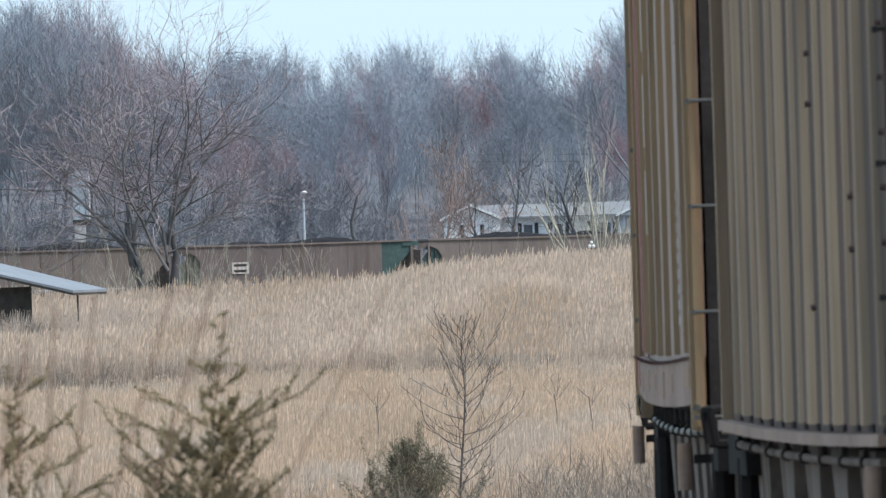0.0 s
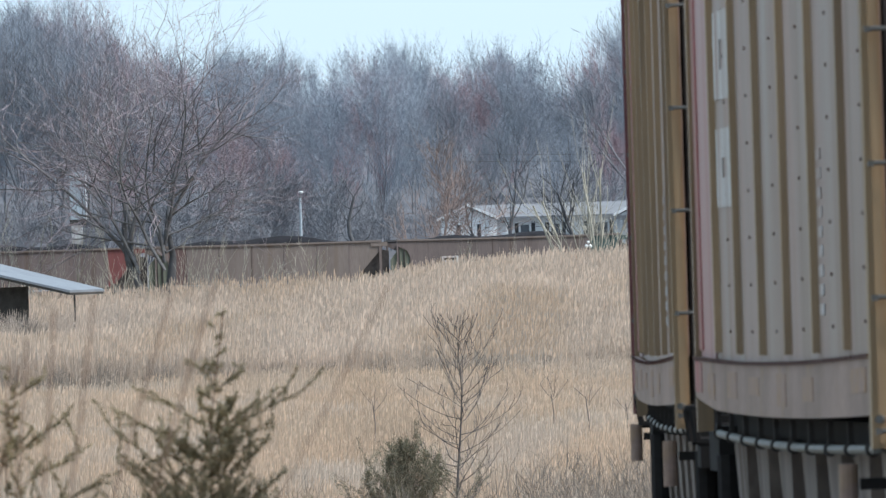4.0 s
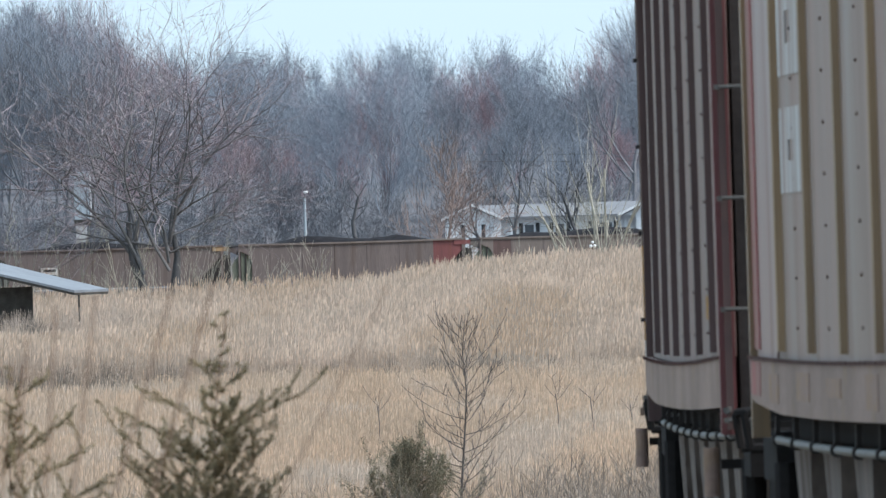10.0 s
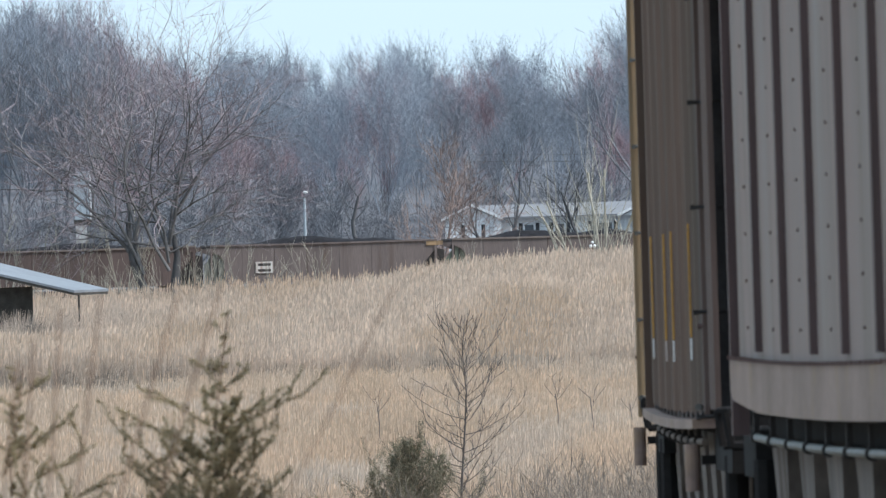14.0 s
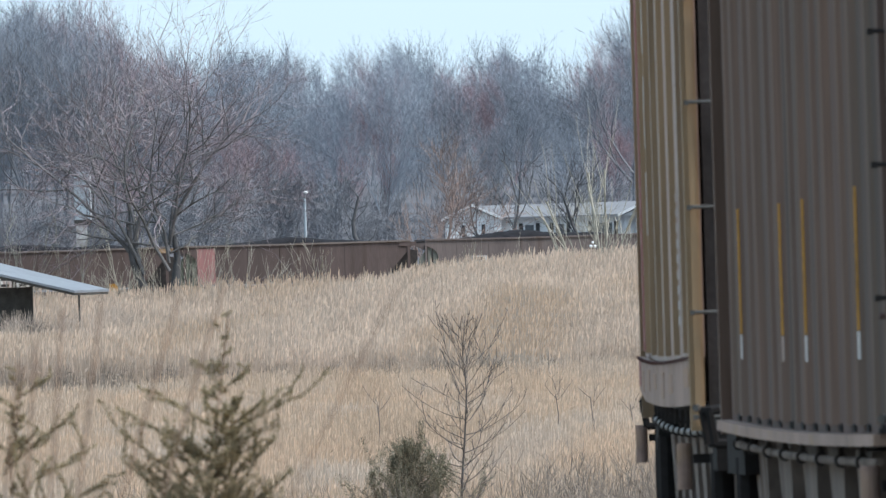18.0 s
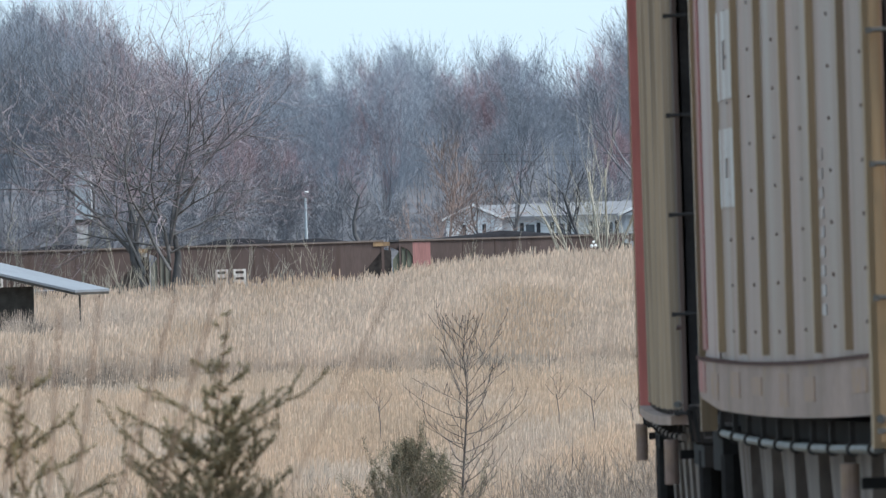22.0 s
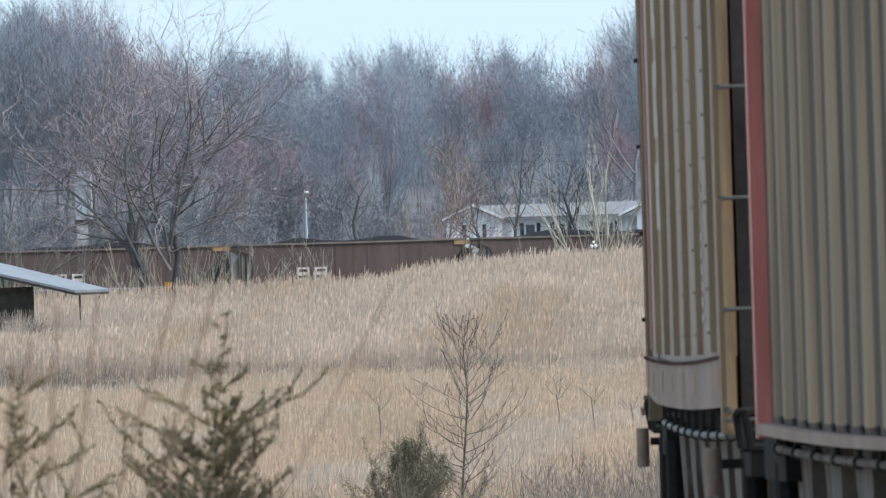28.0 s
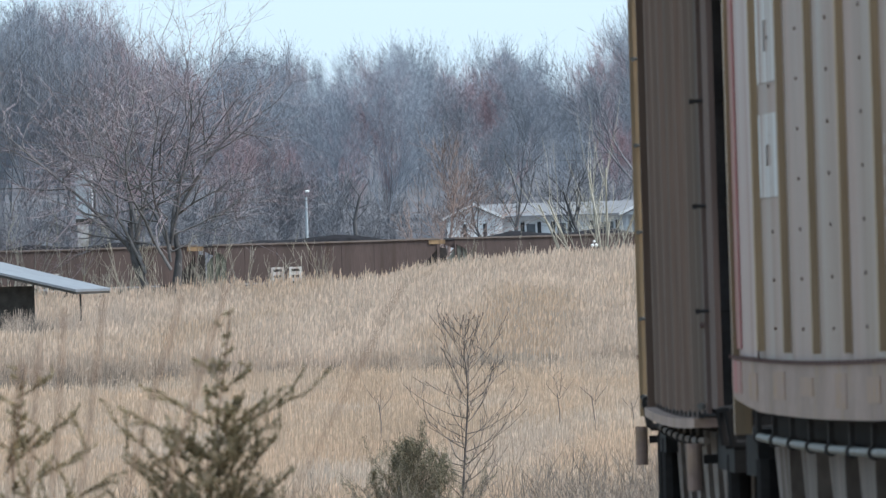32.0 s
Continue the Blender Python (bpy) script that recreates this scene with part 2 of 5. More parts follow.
def land(x, y):
    """Height of the land without the railway."""
    x, y = np.asarray(x, float), np.asarray(y, float)
    z = np.interp(y, (-5000, -300, 0, 60, 110, 200, 375, 750, 800, 978, 1022, 1090, 1185, 1240, 1600, 2000, 5000),
                  (-3, -1.2, -1.2, -1.5, -3.2, -4.6, -4.6, -1.5, -1.2, 3.5, 4.2, 4.6, 7.9, 9, 27, 33, 40))
    swell = smooth_step(y, 800, 975) * (1 - smooth_step(y, 985, 1022))
    z = z + swell * (np.clip(x / 25, -1.6, 0.9) * 1.6 + np.interp(x, (-24, -12.5, -6, -3.6, -1.8, 0.6, 4, 11, 20), (-0.1, -0.3, -0.28, 0.05, 0.52, 0.62, 0.5, 0.25, 0.0)))
    z = z + 0.25 * np.sin(x * 0.11 + 1.3) * np.sin(y * 0.037) + 0.12 * np.sin(x * 0.37 + y * 0.05)
    return z


_P2 = TRACK_P[::2]
_Z2 = rail_z(TRACK_U[::2])


def ground_z(x, y):
    """The land with the railway's bank on it."""
    x, y = np.asarray(x, float).ravel(), np.asarray(y, float).ravel()
    z = land(x, y)
    for i in range(0, len(x), 20000):
        s = slice(i, i + 20000)
        d = np.full(len(x[s]), 1e9)
        k = np.zeros(len(x[s]), int)
        for j in range(0, len(_P2), 100):
            q = (x[s, None] - _P2[None, j:j + 100, 0]) ** 2 + (y[s, None] - _P2[None, j:j + 100, 1]) ** 2
            b = q.argmin(1)
            v = q[np.arange(len(b)), b]
            better = v < d
            d[better], k[better] = v[better], b[better] + j
        d = np.sqrt(d)
        w = 1 - smooth_step(d, 3.2, 11.0)
        z[s] = z[s] * (1 - w) + (_Z2[k] - 0.75) * w
    return z

# ---- the coal train ----
# a car's own space: x towards the engine, z up from the rail head; it stands on the origin
CAR = 16.233
END = 7.6


def bow(bm, out=0.023, down=0.035):
    """Loaded sides belly out and the car hangs through a little."""
    for v in bm.verts:
        w = max(0.0, 1 - (v.co.x / END) ** 2)
        v.co.z -= down * w
        if abs(v.co.y) > 1.2:
            v.co.y += math.copysign(out * w, v.co.y)
    return bm


def coal_load(car, seed, top):
    rng = random.Random(seed)
    nx, ny = 36, 8
    a, b = rng.uniform(0, 9), rng.uniform(0.35, 0.6)
    verts, faces = [], []
    for i in range(nx + 1):
        for j in range(ny + 1):
            x, y = -6.7 + 13.4 * i / nx, -1.42 + 2.84 * j / ny
            e = min(1, (6.75 - abs(x)) / 3.4) ** 1.2 * (1 - (abs(y) / 1.5) ** 2.2)
            h = 0.05 + (b + 0.13 * math.sin(x * 0.9 + a) + 0.05 * noise.noise(Vector((x * 2, y * 2, a)))) * max(0, e)
            h += 0.05 * noise.noise(Vector((x * 5, y * 5, a + 3)))
            verts.append((x, y, top - 0.12 + h))
    for i in range(nx):
        for j in range(ny):
            k = i * (ny + 1) + j
            faces.append((k, k + ny + 1, k + ny + 2, k + 1))
    ob = sheet("coal_load", verts, faces, COAL, car)
    return tagged(ob, "heaped black coal")


def truck(car, x):
    bm = bm_new()
    for s in (-1, 1):
        prism(bm, [(-1.25, 0.42), (-1.2, 0.58), (-0.6, 0.66), (-0.35, 0.78), (0.35, 0.78), (0.6, 0.66), (1.2, 0.58), (1.25, 0.42), (0.75, 0.36), (0.4, 0.18), (-0.4, 0.18), (-0.75, 0.36)],
              s * 1.02 - 0.07, s * 1.02 + 0.07)
    block(bm, -0.22, 0.22, -1.0, 1.0, 0.45, 0.68)
    t = part("truck", bm, DARK_IRON, car)
    t.matrix_basis = pose(x, 0, 0)
    for dx in (-0.87, 0.87):
        bm = bm_new()
        rod(bm, (dx, -0.82, 0.46), (dx, 0.82, 0.46), 0.08, 8)
        for s in (-1, 1):
            rod(bm, (dx, s * 0.70, 0.46), (dx, s * 0.80, 0.46), 0.46, 18)
            rod(bm, (dx, s * 0.67, 0.46), (dx, s * 0.70, 0.46), 0.49, 18)
        part("wheelset", bm, RAIL_STEEL, t)
    return t


def hopper_car(label, sheet_mat, rib_mat, post_mat, banded=True, far_end=None, first_bay=None, voids=False, panel=None, chord=None, top=3.82, detail=True, seed=0, placards=0,
               letters=False, stripes=False, orange=False, rear_bay=None, plate=None, bolted=True, end_panel=False):
    """An open-top coal car. banded: six wide ribs and a deep pale sill; else close corrugation over a thin sill strip. voids: open slope-sheet ends."""
    car = new("coal_car")
    xr, xf = (-END, END) if voids else ((-6.9, 6.9) if banded else (-6.35, 4.9))
    length = xf - xr
    tagged(car, label, "railway car", "coal cars of the train")
    chord = chord or rib_mat
    cut = 15
    sides = (-1, 1)
    y_sheet = 1.5 if banded else 1.49
    low = 1.355 if banded else 1.1
    # side sheets
    for s in sides:
        bm = bm_new()
        if voids:
            out = [(-END, top), (-END, top - 0.3), (-6.95, top - 0.6), (-6.7, top - 1.0), (-6.7, low), (5.5, low), (5.5, top)]
            prism(bm, out, s * y_sheet - 0.02, s * y_sheet)
        else:
            block(bm, xr + 0.12, xf - 0.02, s * y_sheet - 0.02 * s, s * y_sheet, low, top, cut)
        bmesh.ops.recalc_face_normals(bm, faces=bm.faces)
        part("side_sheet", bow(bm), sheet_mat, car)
        if first_bay is not None and not voids:
            bm = bm_new()
            block(bm, xr + 0.14, xr + 1.6, s * (y_sheet + 0.004), s * (y_sheet + 0.009), low, top - 0.05, 2)
            bmesh.ops.recalc_face_normals(bm, faces=bm.faces)
            part("painted_panel", bow(bm), first_bay, car, "faded paint on the trailing bay")
            bm = bm_new()
            block(bm, xr + 0.105, xr + 0.42, s * (y_sheet + 0.009), s * (y_sheet + 0.022), low + 0.02, top - 0.05, 1)
            bmesh.ops.recalc_face_normals(bm, faces=bm.faces)
            part("corner_flange", bm, CORNER_PINK, car, "faded red flange beside the post")
            bm = bm_new()
            block(bm, xr + 0.32, xr + 1.0, s * (y_sheet + 0.042), s * (y_sheet + 0.0475), 1.21, 1.34, 1)
            bmesh.ops.recalc_face_normals(bm, faces=bm.faces)
            part("painted_patch", bow(bm), CORNER_PINK, car, "faded pink patch on the sill")
    # ribs
    n = 6 if banded else 13
    xs = [xr + length * (i + 1) / (n + 1) for i in range(n)] if banded else [xr + 0.25 + (length - 0.4) * (i + 0.5) / n for i in range(n)]
    for s in sides:
        for i, x in enumerate(xs):
            bm = bm_new()
            z0, z1 = low + 0.03, top - 0.06
            if voids and x > 5.5:
                continue
            proud = 0.027 if banded else (0.025 if i % 2 else 0.015)
            w = 0.052 if banded else (0.1 if i % 2 else 0.06)
            a, b = s * (y_sheet - 0.002), s * (y_sheet + proud)
            lo = [bm.verts.new(p) for p in ((x - w * 1.5, a, z0), (x - w, b, z0), (x + w, b, z0), (x + w * (1.1 if banded else 1.8), a, z0))]
            hi = [bm.verts.new((v.co.x, v.co.y, z1)) for v in lo]
            for j in range(3):
                bm.faces.new((lo[j], lo[j + 1], hi[j + 1], hi[j]))
            bm.faces.new(lo[::-1])
            bm.faces.new(hi)
            bmesh.ops.recalc_face_normals(bm, faces=bm.faces)
            mat = rib_mat
            part("rib", bow(bm), mat, car)
            if stripes and s < 0 and i in (1, 5, 7, 11):
                for c0, c1, m, what in ((1.46, 1.96, YELLOW_PAINT, "worn yellow paint mark"), (1.36, 1.456, WHITE_PAINT, "worn white paint mark")):
                    bm = bm_new()
                    q = ((x + w * 1.08, b * 0.84 + a * 0.16), (x + w * 1.3, b * 0.56 + a * 0.44))
                    lo = [bm.verts.new((u + 0.45 * o, y - 0.89 * o, c0)) for o in (0.001, 0.004) for u, y in q]
                    hi = [bm.verts.new((v.co.x, v.co.y, c1)) for v in lo]
                    for k in ((0, 1), (1, 3), (3, 2), (2, 0)):
                        bm.faces.new((lo[k[0]], lo[k[1]], hi[k[1]], hi[k[0]]))
                    bm.faces.new((lo[0], lo[1], lo[3], lo[2]))
                    bm.faces.new((hi[0], hi[1], hi[3], hi[2]))
                    bmesh.ops.recalc_face_normals(bm, faces=bm.faces)
                    part("paint_mark", bow(bm), m, car, what)
    # bottom sill
    for s in sides:
        if banded:
            bm = bm_new()
            y = s * (y_sheet + 0.044)
            if voids:
                block(bm, -END, END, y - s * 0.03, y, 1.03, 1.24, cut)
            else:
                low_line = [(xr + 0.2, 1.225), (xr + 0.3, 1.195), (xr + 0.55, 1.18), (xr + 1.6, 1.162)] + [(x, 1.15) for x in np.linspace(xr + 2.4, xf - 0.17, 14)]
                rings = [[bm.verts.new(q) for q in ((x, y, z), (x, y, 1.355), (x, y - s * 0.03, 1.355), (x, y - s * 0.03, z))] for x, z in low_line]
                for r0, r1 in zip(rings, rings[1:]):
                    for j in range(4):
                        bm.faces.new((r0[j], r0[(j + 1) % 4], r1[(j + 1) % 4], r1[j]))
                bm.faces.new(rings[0][::-1])
                bm.faces.new(rings[-1])
            bmesh.ops.recalc_face_normals(bm, faces=bm.faces)
            part("side_sill", bow(bm), BAND_STEEL if not voids else rib_mat, car, "pale scuffed sill plate")
            if letters and s < 0:
                for j, x in enumerate([*xs[:5], xf - 0.75]):
                    bm = bm_new()
                    block(bm, x - 0.3 - 0.1 * (j % 3), x + 0.3 + 0.08 * (j % 2), y - 0.0035, y + 0.002, 1.19 + 0.02 * (j % 3), 1.3 + 0.015 * (j % 2), 2)
                    bmesh.ops.recalc_face_normals(bm, faces=bm.faces)
                    part("paint_mark", bow(bm), FADED_ORANGE, car, "faded orange paint on the sill")
            if not voids:
                bm = bm_new()
                block(bm, xr + 0.2, xf - 0.17, y, y + s * 0.01, 1.347, 1.36, cut)
                if detail:
                    for i in range(48):
                        x = xr + 0.3 + i * 0.275
                        block(bm, x, x + 0.05, y + s * 0.008, y + s * 0.0135, 1.346, 1.361)
                bmesh.ops.recalc_face_normals(bm, faces=bm.faces)
                part("rivet_strip", bow(bm), RIVET_RUST, car)
        else:
            bm = bm_new()
            y = s * (y_sheet + 0.06)
            block(bm, xr + 0.02, xf + 0.04, s * (y_sheet - 0.05), y, 1.058, 1.1, cut)
            bmesh.ops.recalc_face_normals(bm, faces=bm.faces)
            part("side_sill", bow(bm), BAND_STEEL, car, "thin pale sill angle")
    # posts at the four corners
    for s in sides:
        for e in (-1, 1):
            if not banded and e == 1:
                continue
            bm = bm_new()
            x0, x1 = (xf - 0.16, xf) if e == 1 else (xr, xr + (0.13 if far_end and not banded else 0.1))
            proud = 0.054 if e == 1 else (0.038 if banded else (0.055 if far_end else 0.04))
            block(bm, x0, x1, s * (1.49 if e == 1 else 1.47), s * (1.5 + proud), 1.03, top)
            if e == 1:
                fl = bm_new()
                block(fl, x1 + 0.003, x1 + 0.02, s * 1.502, s * (1.5 + proud * 0.6), 1.05, top - 0.02)
                bmesh.ops.recalc_face_normals(fl, faces=fl.faces)
                # beside a red post, purple-brown puts the flange's shade into its colour
                part("post_flange", fl, rib_mat if voids else (PURPLE_STEEL if post_mat is RED_STEEL else post_mat), car)
            bmesh.ops.recalc_face_normals(bm, faces=bm.faces)
            part("corner_post", bm, rib_mat if voids else (post_mat if e == 1 else (far_end or post_mat)), car)
    # top chords, end sheets, slope sheets, sills
    for s in sides:
        bm = bm_new()
        block(bm, -END, END, s * 1.42, s * 1.6, top, top + 0.11, cut)
        bmesh.ops.recalc_face_normals(bm, faces=bm.faces)
        part("top_chord", bow(bm), chord, car)
    for e in (-1, 1):
        bm = bm_new()
        block(bm, min(e * END, e * (END - 0.14)), max(e * END, e * (END - 0.14)), -1.42, 1.42, top - 0.02, top + 0.1)
        part("end_chord", bm, chord, car)
        bm = bm_new()
        if voids and e == 1:
            prism(bm, [(e * (END - 0.1), top - 0.02), (e * (END - 0.1), top - 0.45), (e * 5.6, 1.25), (e * 5.6, 1.35), (e * (END - 0.18), top - 0.4), (e * (END - 0.18), top - 0.02)], -1.38, 1.38)
        else:
            xe = xf - 0.1 if e == 1 else (-6.75 if voids else xr + 0.1)
            block(bm, xe - 0.02, xe + 0.02, -1.47, 1.47, 1.1, top - 0.02)
        # dark iron puts the shade of slope sheets and car gaps into the colour
        part("end_sheet", bm, DARK_IRON if not voids or e == 1 else (panel or DARK_IRON), car, "end wall")
        if voids and e == 1:
            # side plate of the slope sheet, end strip and beam
            for s in sides:
                bm = bm_new()
                prism(bm, [(5.504, top), (7.7, top), (7.7, top - 0.36), (6.0, low + 0.25), (5.504, low)], s * 1.45, s * 1.49)
                part("end_plate", bm, plate or post_mat, car)
            bm = bm_new()
            block(bm, 4.75, 5.35, -y_sheet - 0.03, -y_sheet - 0.005, low, top - 0.15)
            part("end_strip", bm, OCHRE_STEEL if post_mat is YELLOW_PAINT else post_mat, car)
            # dark mass added to fill the open end, in place of its shade
            bm = bm_new()
            prism(bm, [(5.65, 1.0), (8.15, 1.0), (8.15, 3.2), (7.6, top - 0.5), (5.65, 1.3)], -1.3, 0.4)
            part("end_web", bm, DARK_IRON, car)
            bm = bm_new()
            block(bm, 6.9, 8.0, -1.56, -1.505, top - 0.3, top - 0.02)
            part("end_beam", bm, post_mat, car)
        if voids and e == -1:
            bm = bm_new()
            prism(bm, [(-8.02, 1.0), (-6.76, 1.0), (-6.76, top - 0.1), (-7.15, top - 0.1), (-8.02, 2.6)], -1.42, -1.38)
            part("gusset", bm, panel or DARK_IRON, car)
            for x in (-7.45, -7.1):
                bm = bm_new()
                block(bm, x - 0.04, x + 0.04, -1.5, -1.43, 1.05, top - 0.3)
                part("stanchion", bm, DARK_IRON, car)
            for y in (-0.9, -0.2, 0.5):
                bm = bm_new()
                block(bm, -7.0, -6.8, y - 0.05, y + 0.05, 1.05, top - 0.3)
                part("stanchion", bm, rib_mat, car)
        bm = bm_new()
        xe = xf if e == 1 else xr
        block(bm, min(e * 7.5, xe - e * 0.3), max(e * 7.5, xe - e * 0.3), -1.46, 1.46, 0.86, 1.05)
        part("end_platform", bm, SHADE_BLACK, car)
        bm = bm_new()
        block(bm, min(e * END, e * 8.05), max(e * END, e * 8.05), -0.12, 0.12, 0.75, 0.98)
        rod(bm, (e * 7.95, 0, 0.68), (e * 7.95, 0, 1.02), 0.14, 8)
        part("coupler", bm, DARK_IRON, car)
        if not detail:
            truck(car, e * 5.7)
            continue
        bm = bm_new()
        rod(bm, (e * (END + 0.1), -1.5, 0.98), (e * (END + 0.1), -0.2, 0.98), 0.018, 6)
        rod(bm, (e * (END + 0.1), -1.5, 0.98), (e * (END + 0.12), -1.52, 1.12), 0.018, 6)
        rod(bm, (e * (END + 0.12), -1.52, 1.12), (e * (END + 0.2), -1.42, 1.13), 0.018, 6)
        part("uncoupling_lever", bm, SHADE_BLACK, car)
        truck(car, e * 5.7)
    bm = bm_new()
    block(bm, -END, END, -0.2, 0.2, 0.72, 1.05)
    part("center_sill", bm, SHADE_BLACK, car)
    # floor under the sides
    bm = bm_new()
    block(bm, -6.9, 6.9, -1.38, 1.38, 1.02, 1.1)
    part("floor_plate", bm, SHADE_BLACK, car)
    # solid dark backing added to close the shaded space below the sill
    bm = bm_new()
    block(bm, -6.6, xf - 0.3, -1.33, 1.33, 0.45, 1.015)
    part("underframe", bm, SHADE_BLACK, car)
    # hopper outlets
    for i in range(7 if detail else 3):
        x = (-6.2 + i * 1.85) if detail else (-3.6 + i * 3.6)
        bm = bm_new()
        vs = [bm.verts.new(q) for q in ((x + 0.1, -1.33, 0.35), (x + 0.5, -1.33, 0.35), (x + 0.85, -1.33, 1.0), (x - 0.2, -1.33, 1.0), (x + 0.1, -1.375, 0.35), (x + 0.5, -1.375, 0.35), (x + 0.85, -1.405, 1.0), (x - 0.2, -1.405, 1.0))]
        for q in ((0, 3, 2, 1), (4, 5, 6, 7), (0, 1, 5, 4), (1, 2, 6, 5), (2, 3, 7, 6), (3, 0, 4, 7)):
            bm.faces.new([vs[j] for j in q])
        bmesh.ops.recalc_face_normals(bm, faces=bm.faces)
        part("hopper_rib", bm, OUTLET_STEEL, car)
    if detail:
        # pipe along the sill with its clamps
        zp = 1.035 if banded else 1.0
        bm = bm_new()
        tube(bm, [(-6.3 + i * 0.93, -1.47, zp) for i in range(14 if banded else 12)], 0.0165)
        part("air_pipe", bow(bm), PALE_PIPE if banded else OUTLET_STEEL, car)
        bm = bm_new()
        rod(bm, (0, -1.47, zp), (0.06, -1.47, zp), 0.026, 10)
        block(bm, 0.0, 0.06, -1.48, -1.46, zp, zp + 0.1)
        first = part("pipe_clamp", bm, DARK_IRON, car)
        spots = [-6.2 + i * 1.3 for i in range(10 if banded else 8)]

        def shift(x):
            w = max(0.0, 1 - (x / END) ** 2)
            return pose(x, -0.023 * w, -0.035 * w)

        first.matrix_basis = shift(spots[0])
        for x in spots[1:]:
            share("pipe_clamp", first, car, shift(x))
        # studs down the middle of each panel
        bm = bm_new()
        rod(bm, (0, -y_sheet, 0), (0, -y_sheet - (0.007 if banded else 0.02), 0), 0.0066 if banded else 0.0115, 7)
        stud = part("bolt", bm, BOLT_RUST, car)
        mids = [(xr + length * (i + 0.5) / 7) for i in range(7)] if banded else ([xs[-6] + 0.3, xs[-3] + 0.3, xf - 0.1] if bolted else [])
        spots = [(x, 1.475 + j * 0.186) for x in mids for j in range(9)]

        def shift2(x, z):
            w = max(0.0, 1 - (x / END) ** 2)
            return pose(x, -0.023 * w, z - 0.035 * w)

        spots = spots if banded else [(x, z + 0.11 * math.sin(x * 5)) for x, z in spots if bolted and (x > xf - 0.2 or math.sin(x * 9 + z * 7) > 0.1)] or [(xf - 0.1, 1.5)]
        stud.matrix_basis = shift2(*spots[0])
        for x, z in spots[1:]:
            share("bolt", stud, car, shift2(x, z))
        if not banded:
            # drain holes along the foot of the grooves, as raised black blocks
            bm = bm_new()
            block(bm, -0.08, 0.08, -y_sheet - 0.009, -y_sheet - 0.004, 0, 0.026)
            hole = part("drain_hole", bm, SHADE_BLACK, car)
            spots = [(x + 0.3, 1.108) for x in xs]
            hole.matrix_basis = shift2(*spots[0])
            for x, z in spots[1:]:
                share("drain_hole", hole, car, shift2(x, z))
        if end_panel:
            bm = bm_new()
            block(bm, xf + 0.03, xf + 1.05, -y_sheet + 0.005, -y_sheet + 0.03, 1.12, top - 0.05)
            part("end_panel", bm, GROOVE_STEEL, car, "flat dark brown side panel by the ladder")
        # rungs on the corners of both ends
        bm = bm_new()
        rod(bm, (0, -1.535, 0), (0, -1.2, 0), 0.0085, 6)
        block(bm, -0.04, 0.008, -1.545, -1.525, -0.012, 0.009)
        rung = part("rung", bm, RUNG_STEEL if banded else DARK_IRON, car)
        rung.matrix_basis = pose(xf + 0.07, 0, 1.09)
        for k in range(5):
            z = 1.54 + 0.452 * k
            share("rung", rung, car, pose(xf + 0.07, 0, z))
        bm = bm_new()
        rod(bm, (0, -1.45, 0), (0, -1.1, 0), 0.011, 6)
        rung = part("rung", bm, DARK_IRON, car)
        rung.matrix_basis = pose(xr - 0.07, 0, 1.3)
        for k in range(4):
            share("rung", rung, car, pose(xr - 0.07, 0, 1.75 + 0.452 * k))
        # outlet gear boxes under the sill
        for x in ((5.4,) if banded else (4.6,)):
            bm = bm_new()
            rod(bm, (x, -1.56, 0.765), (x, -1.56, 0.97), 0.034, 12)
            part("gear_drum", bm, BAND_STEEL, car, "grey outlet gear drum")
            bm = bm_new()
            block(bm, x - 0.03, x + 0.03, -1.52, -1.3, 0.88, 0.92)
            part("drum_bracket", bm, SHADE_BLACK, car)
        bm = bm_new()
        rod(bm, (xf + 0.02, -1.525, 1.13), (xf + 0.07, -1.535, 1.13), 0.015, 10)
        part("lever_end", bm, RUNG_STEEL, car)
        for x in (-6.6, 6.6):
            bm = bm_new()
            rod(bm, (x, -1.42, 0.3), (x, -1.42, 0.93), 0.05, 8)
            part("step_post", bm, SHADE_BLACK, car)
    if letters:
        for z0, z1 in ((1.98, 2.3), (2.42, 2.78), (2.9, 3.25)):
            bm = bm_new()
            x = xr + 2.15
            for a, b, c, d in ((0, 0.55, z0, z1), (0.9, 1.4, z0, z1), (0.55, 0.9, z0, z0 + 0.12), (0.55, 0.9, z1 - 0.12, z1)):
                block(bm, x + a, x + b, -y_sheet - 0.006, -y_sheet - 0.002, c, d)
            bmesh.ops.recalc_face_normals(bm, faces=bm.faces)
            part("lettering", bow(bm), WHITE_PAINT, car, "worn white lettering, unreadable")
        for j in range(9):
            bm = bm_new()
            z = 1.52 + j * 0.07
            block(bm, 3.2, 3.42, -y_sheet - 0.006, -y_sheet - 0.002, z, z + 0.04)
            bmesh.ops.recalc_face_normals(bm, faces=bm.faces)
            part("data_line", bow(bm), WHITE_PAINT, car, "small white data line, unreadable")
    if orange:
        for x, z0, z1, mat in ((xf - 0.7, 1.62, 1.84, YELLOW_PAINT), (xf - 3.0, 1.53, 1.63, YELLOW_PAINT)):
            bm = bm_new()
            block(bm, x, x + 0.45, -y_sheet - 0.006, -y_sheet - 0.002, z0, z1)
            bmesh.ops.recalc_face_normals(bm, faces=bm.faces)
            part("paint_mark", bow(bm), mat, car, "orange-yellow reflective mark")
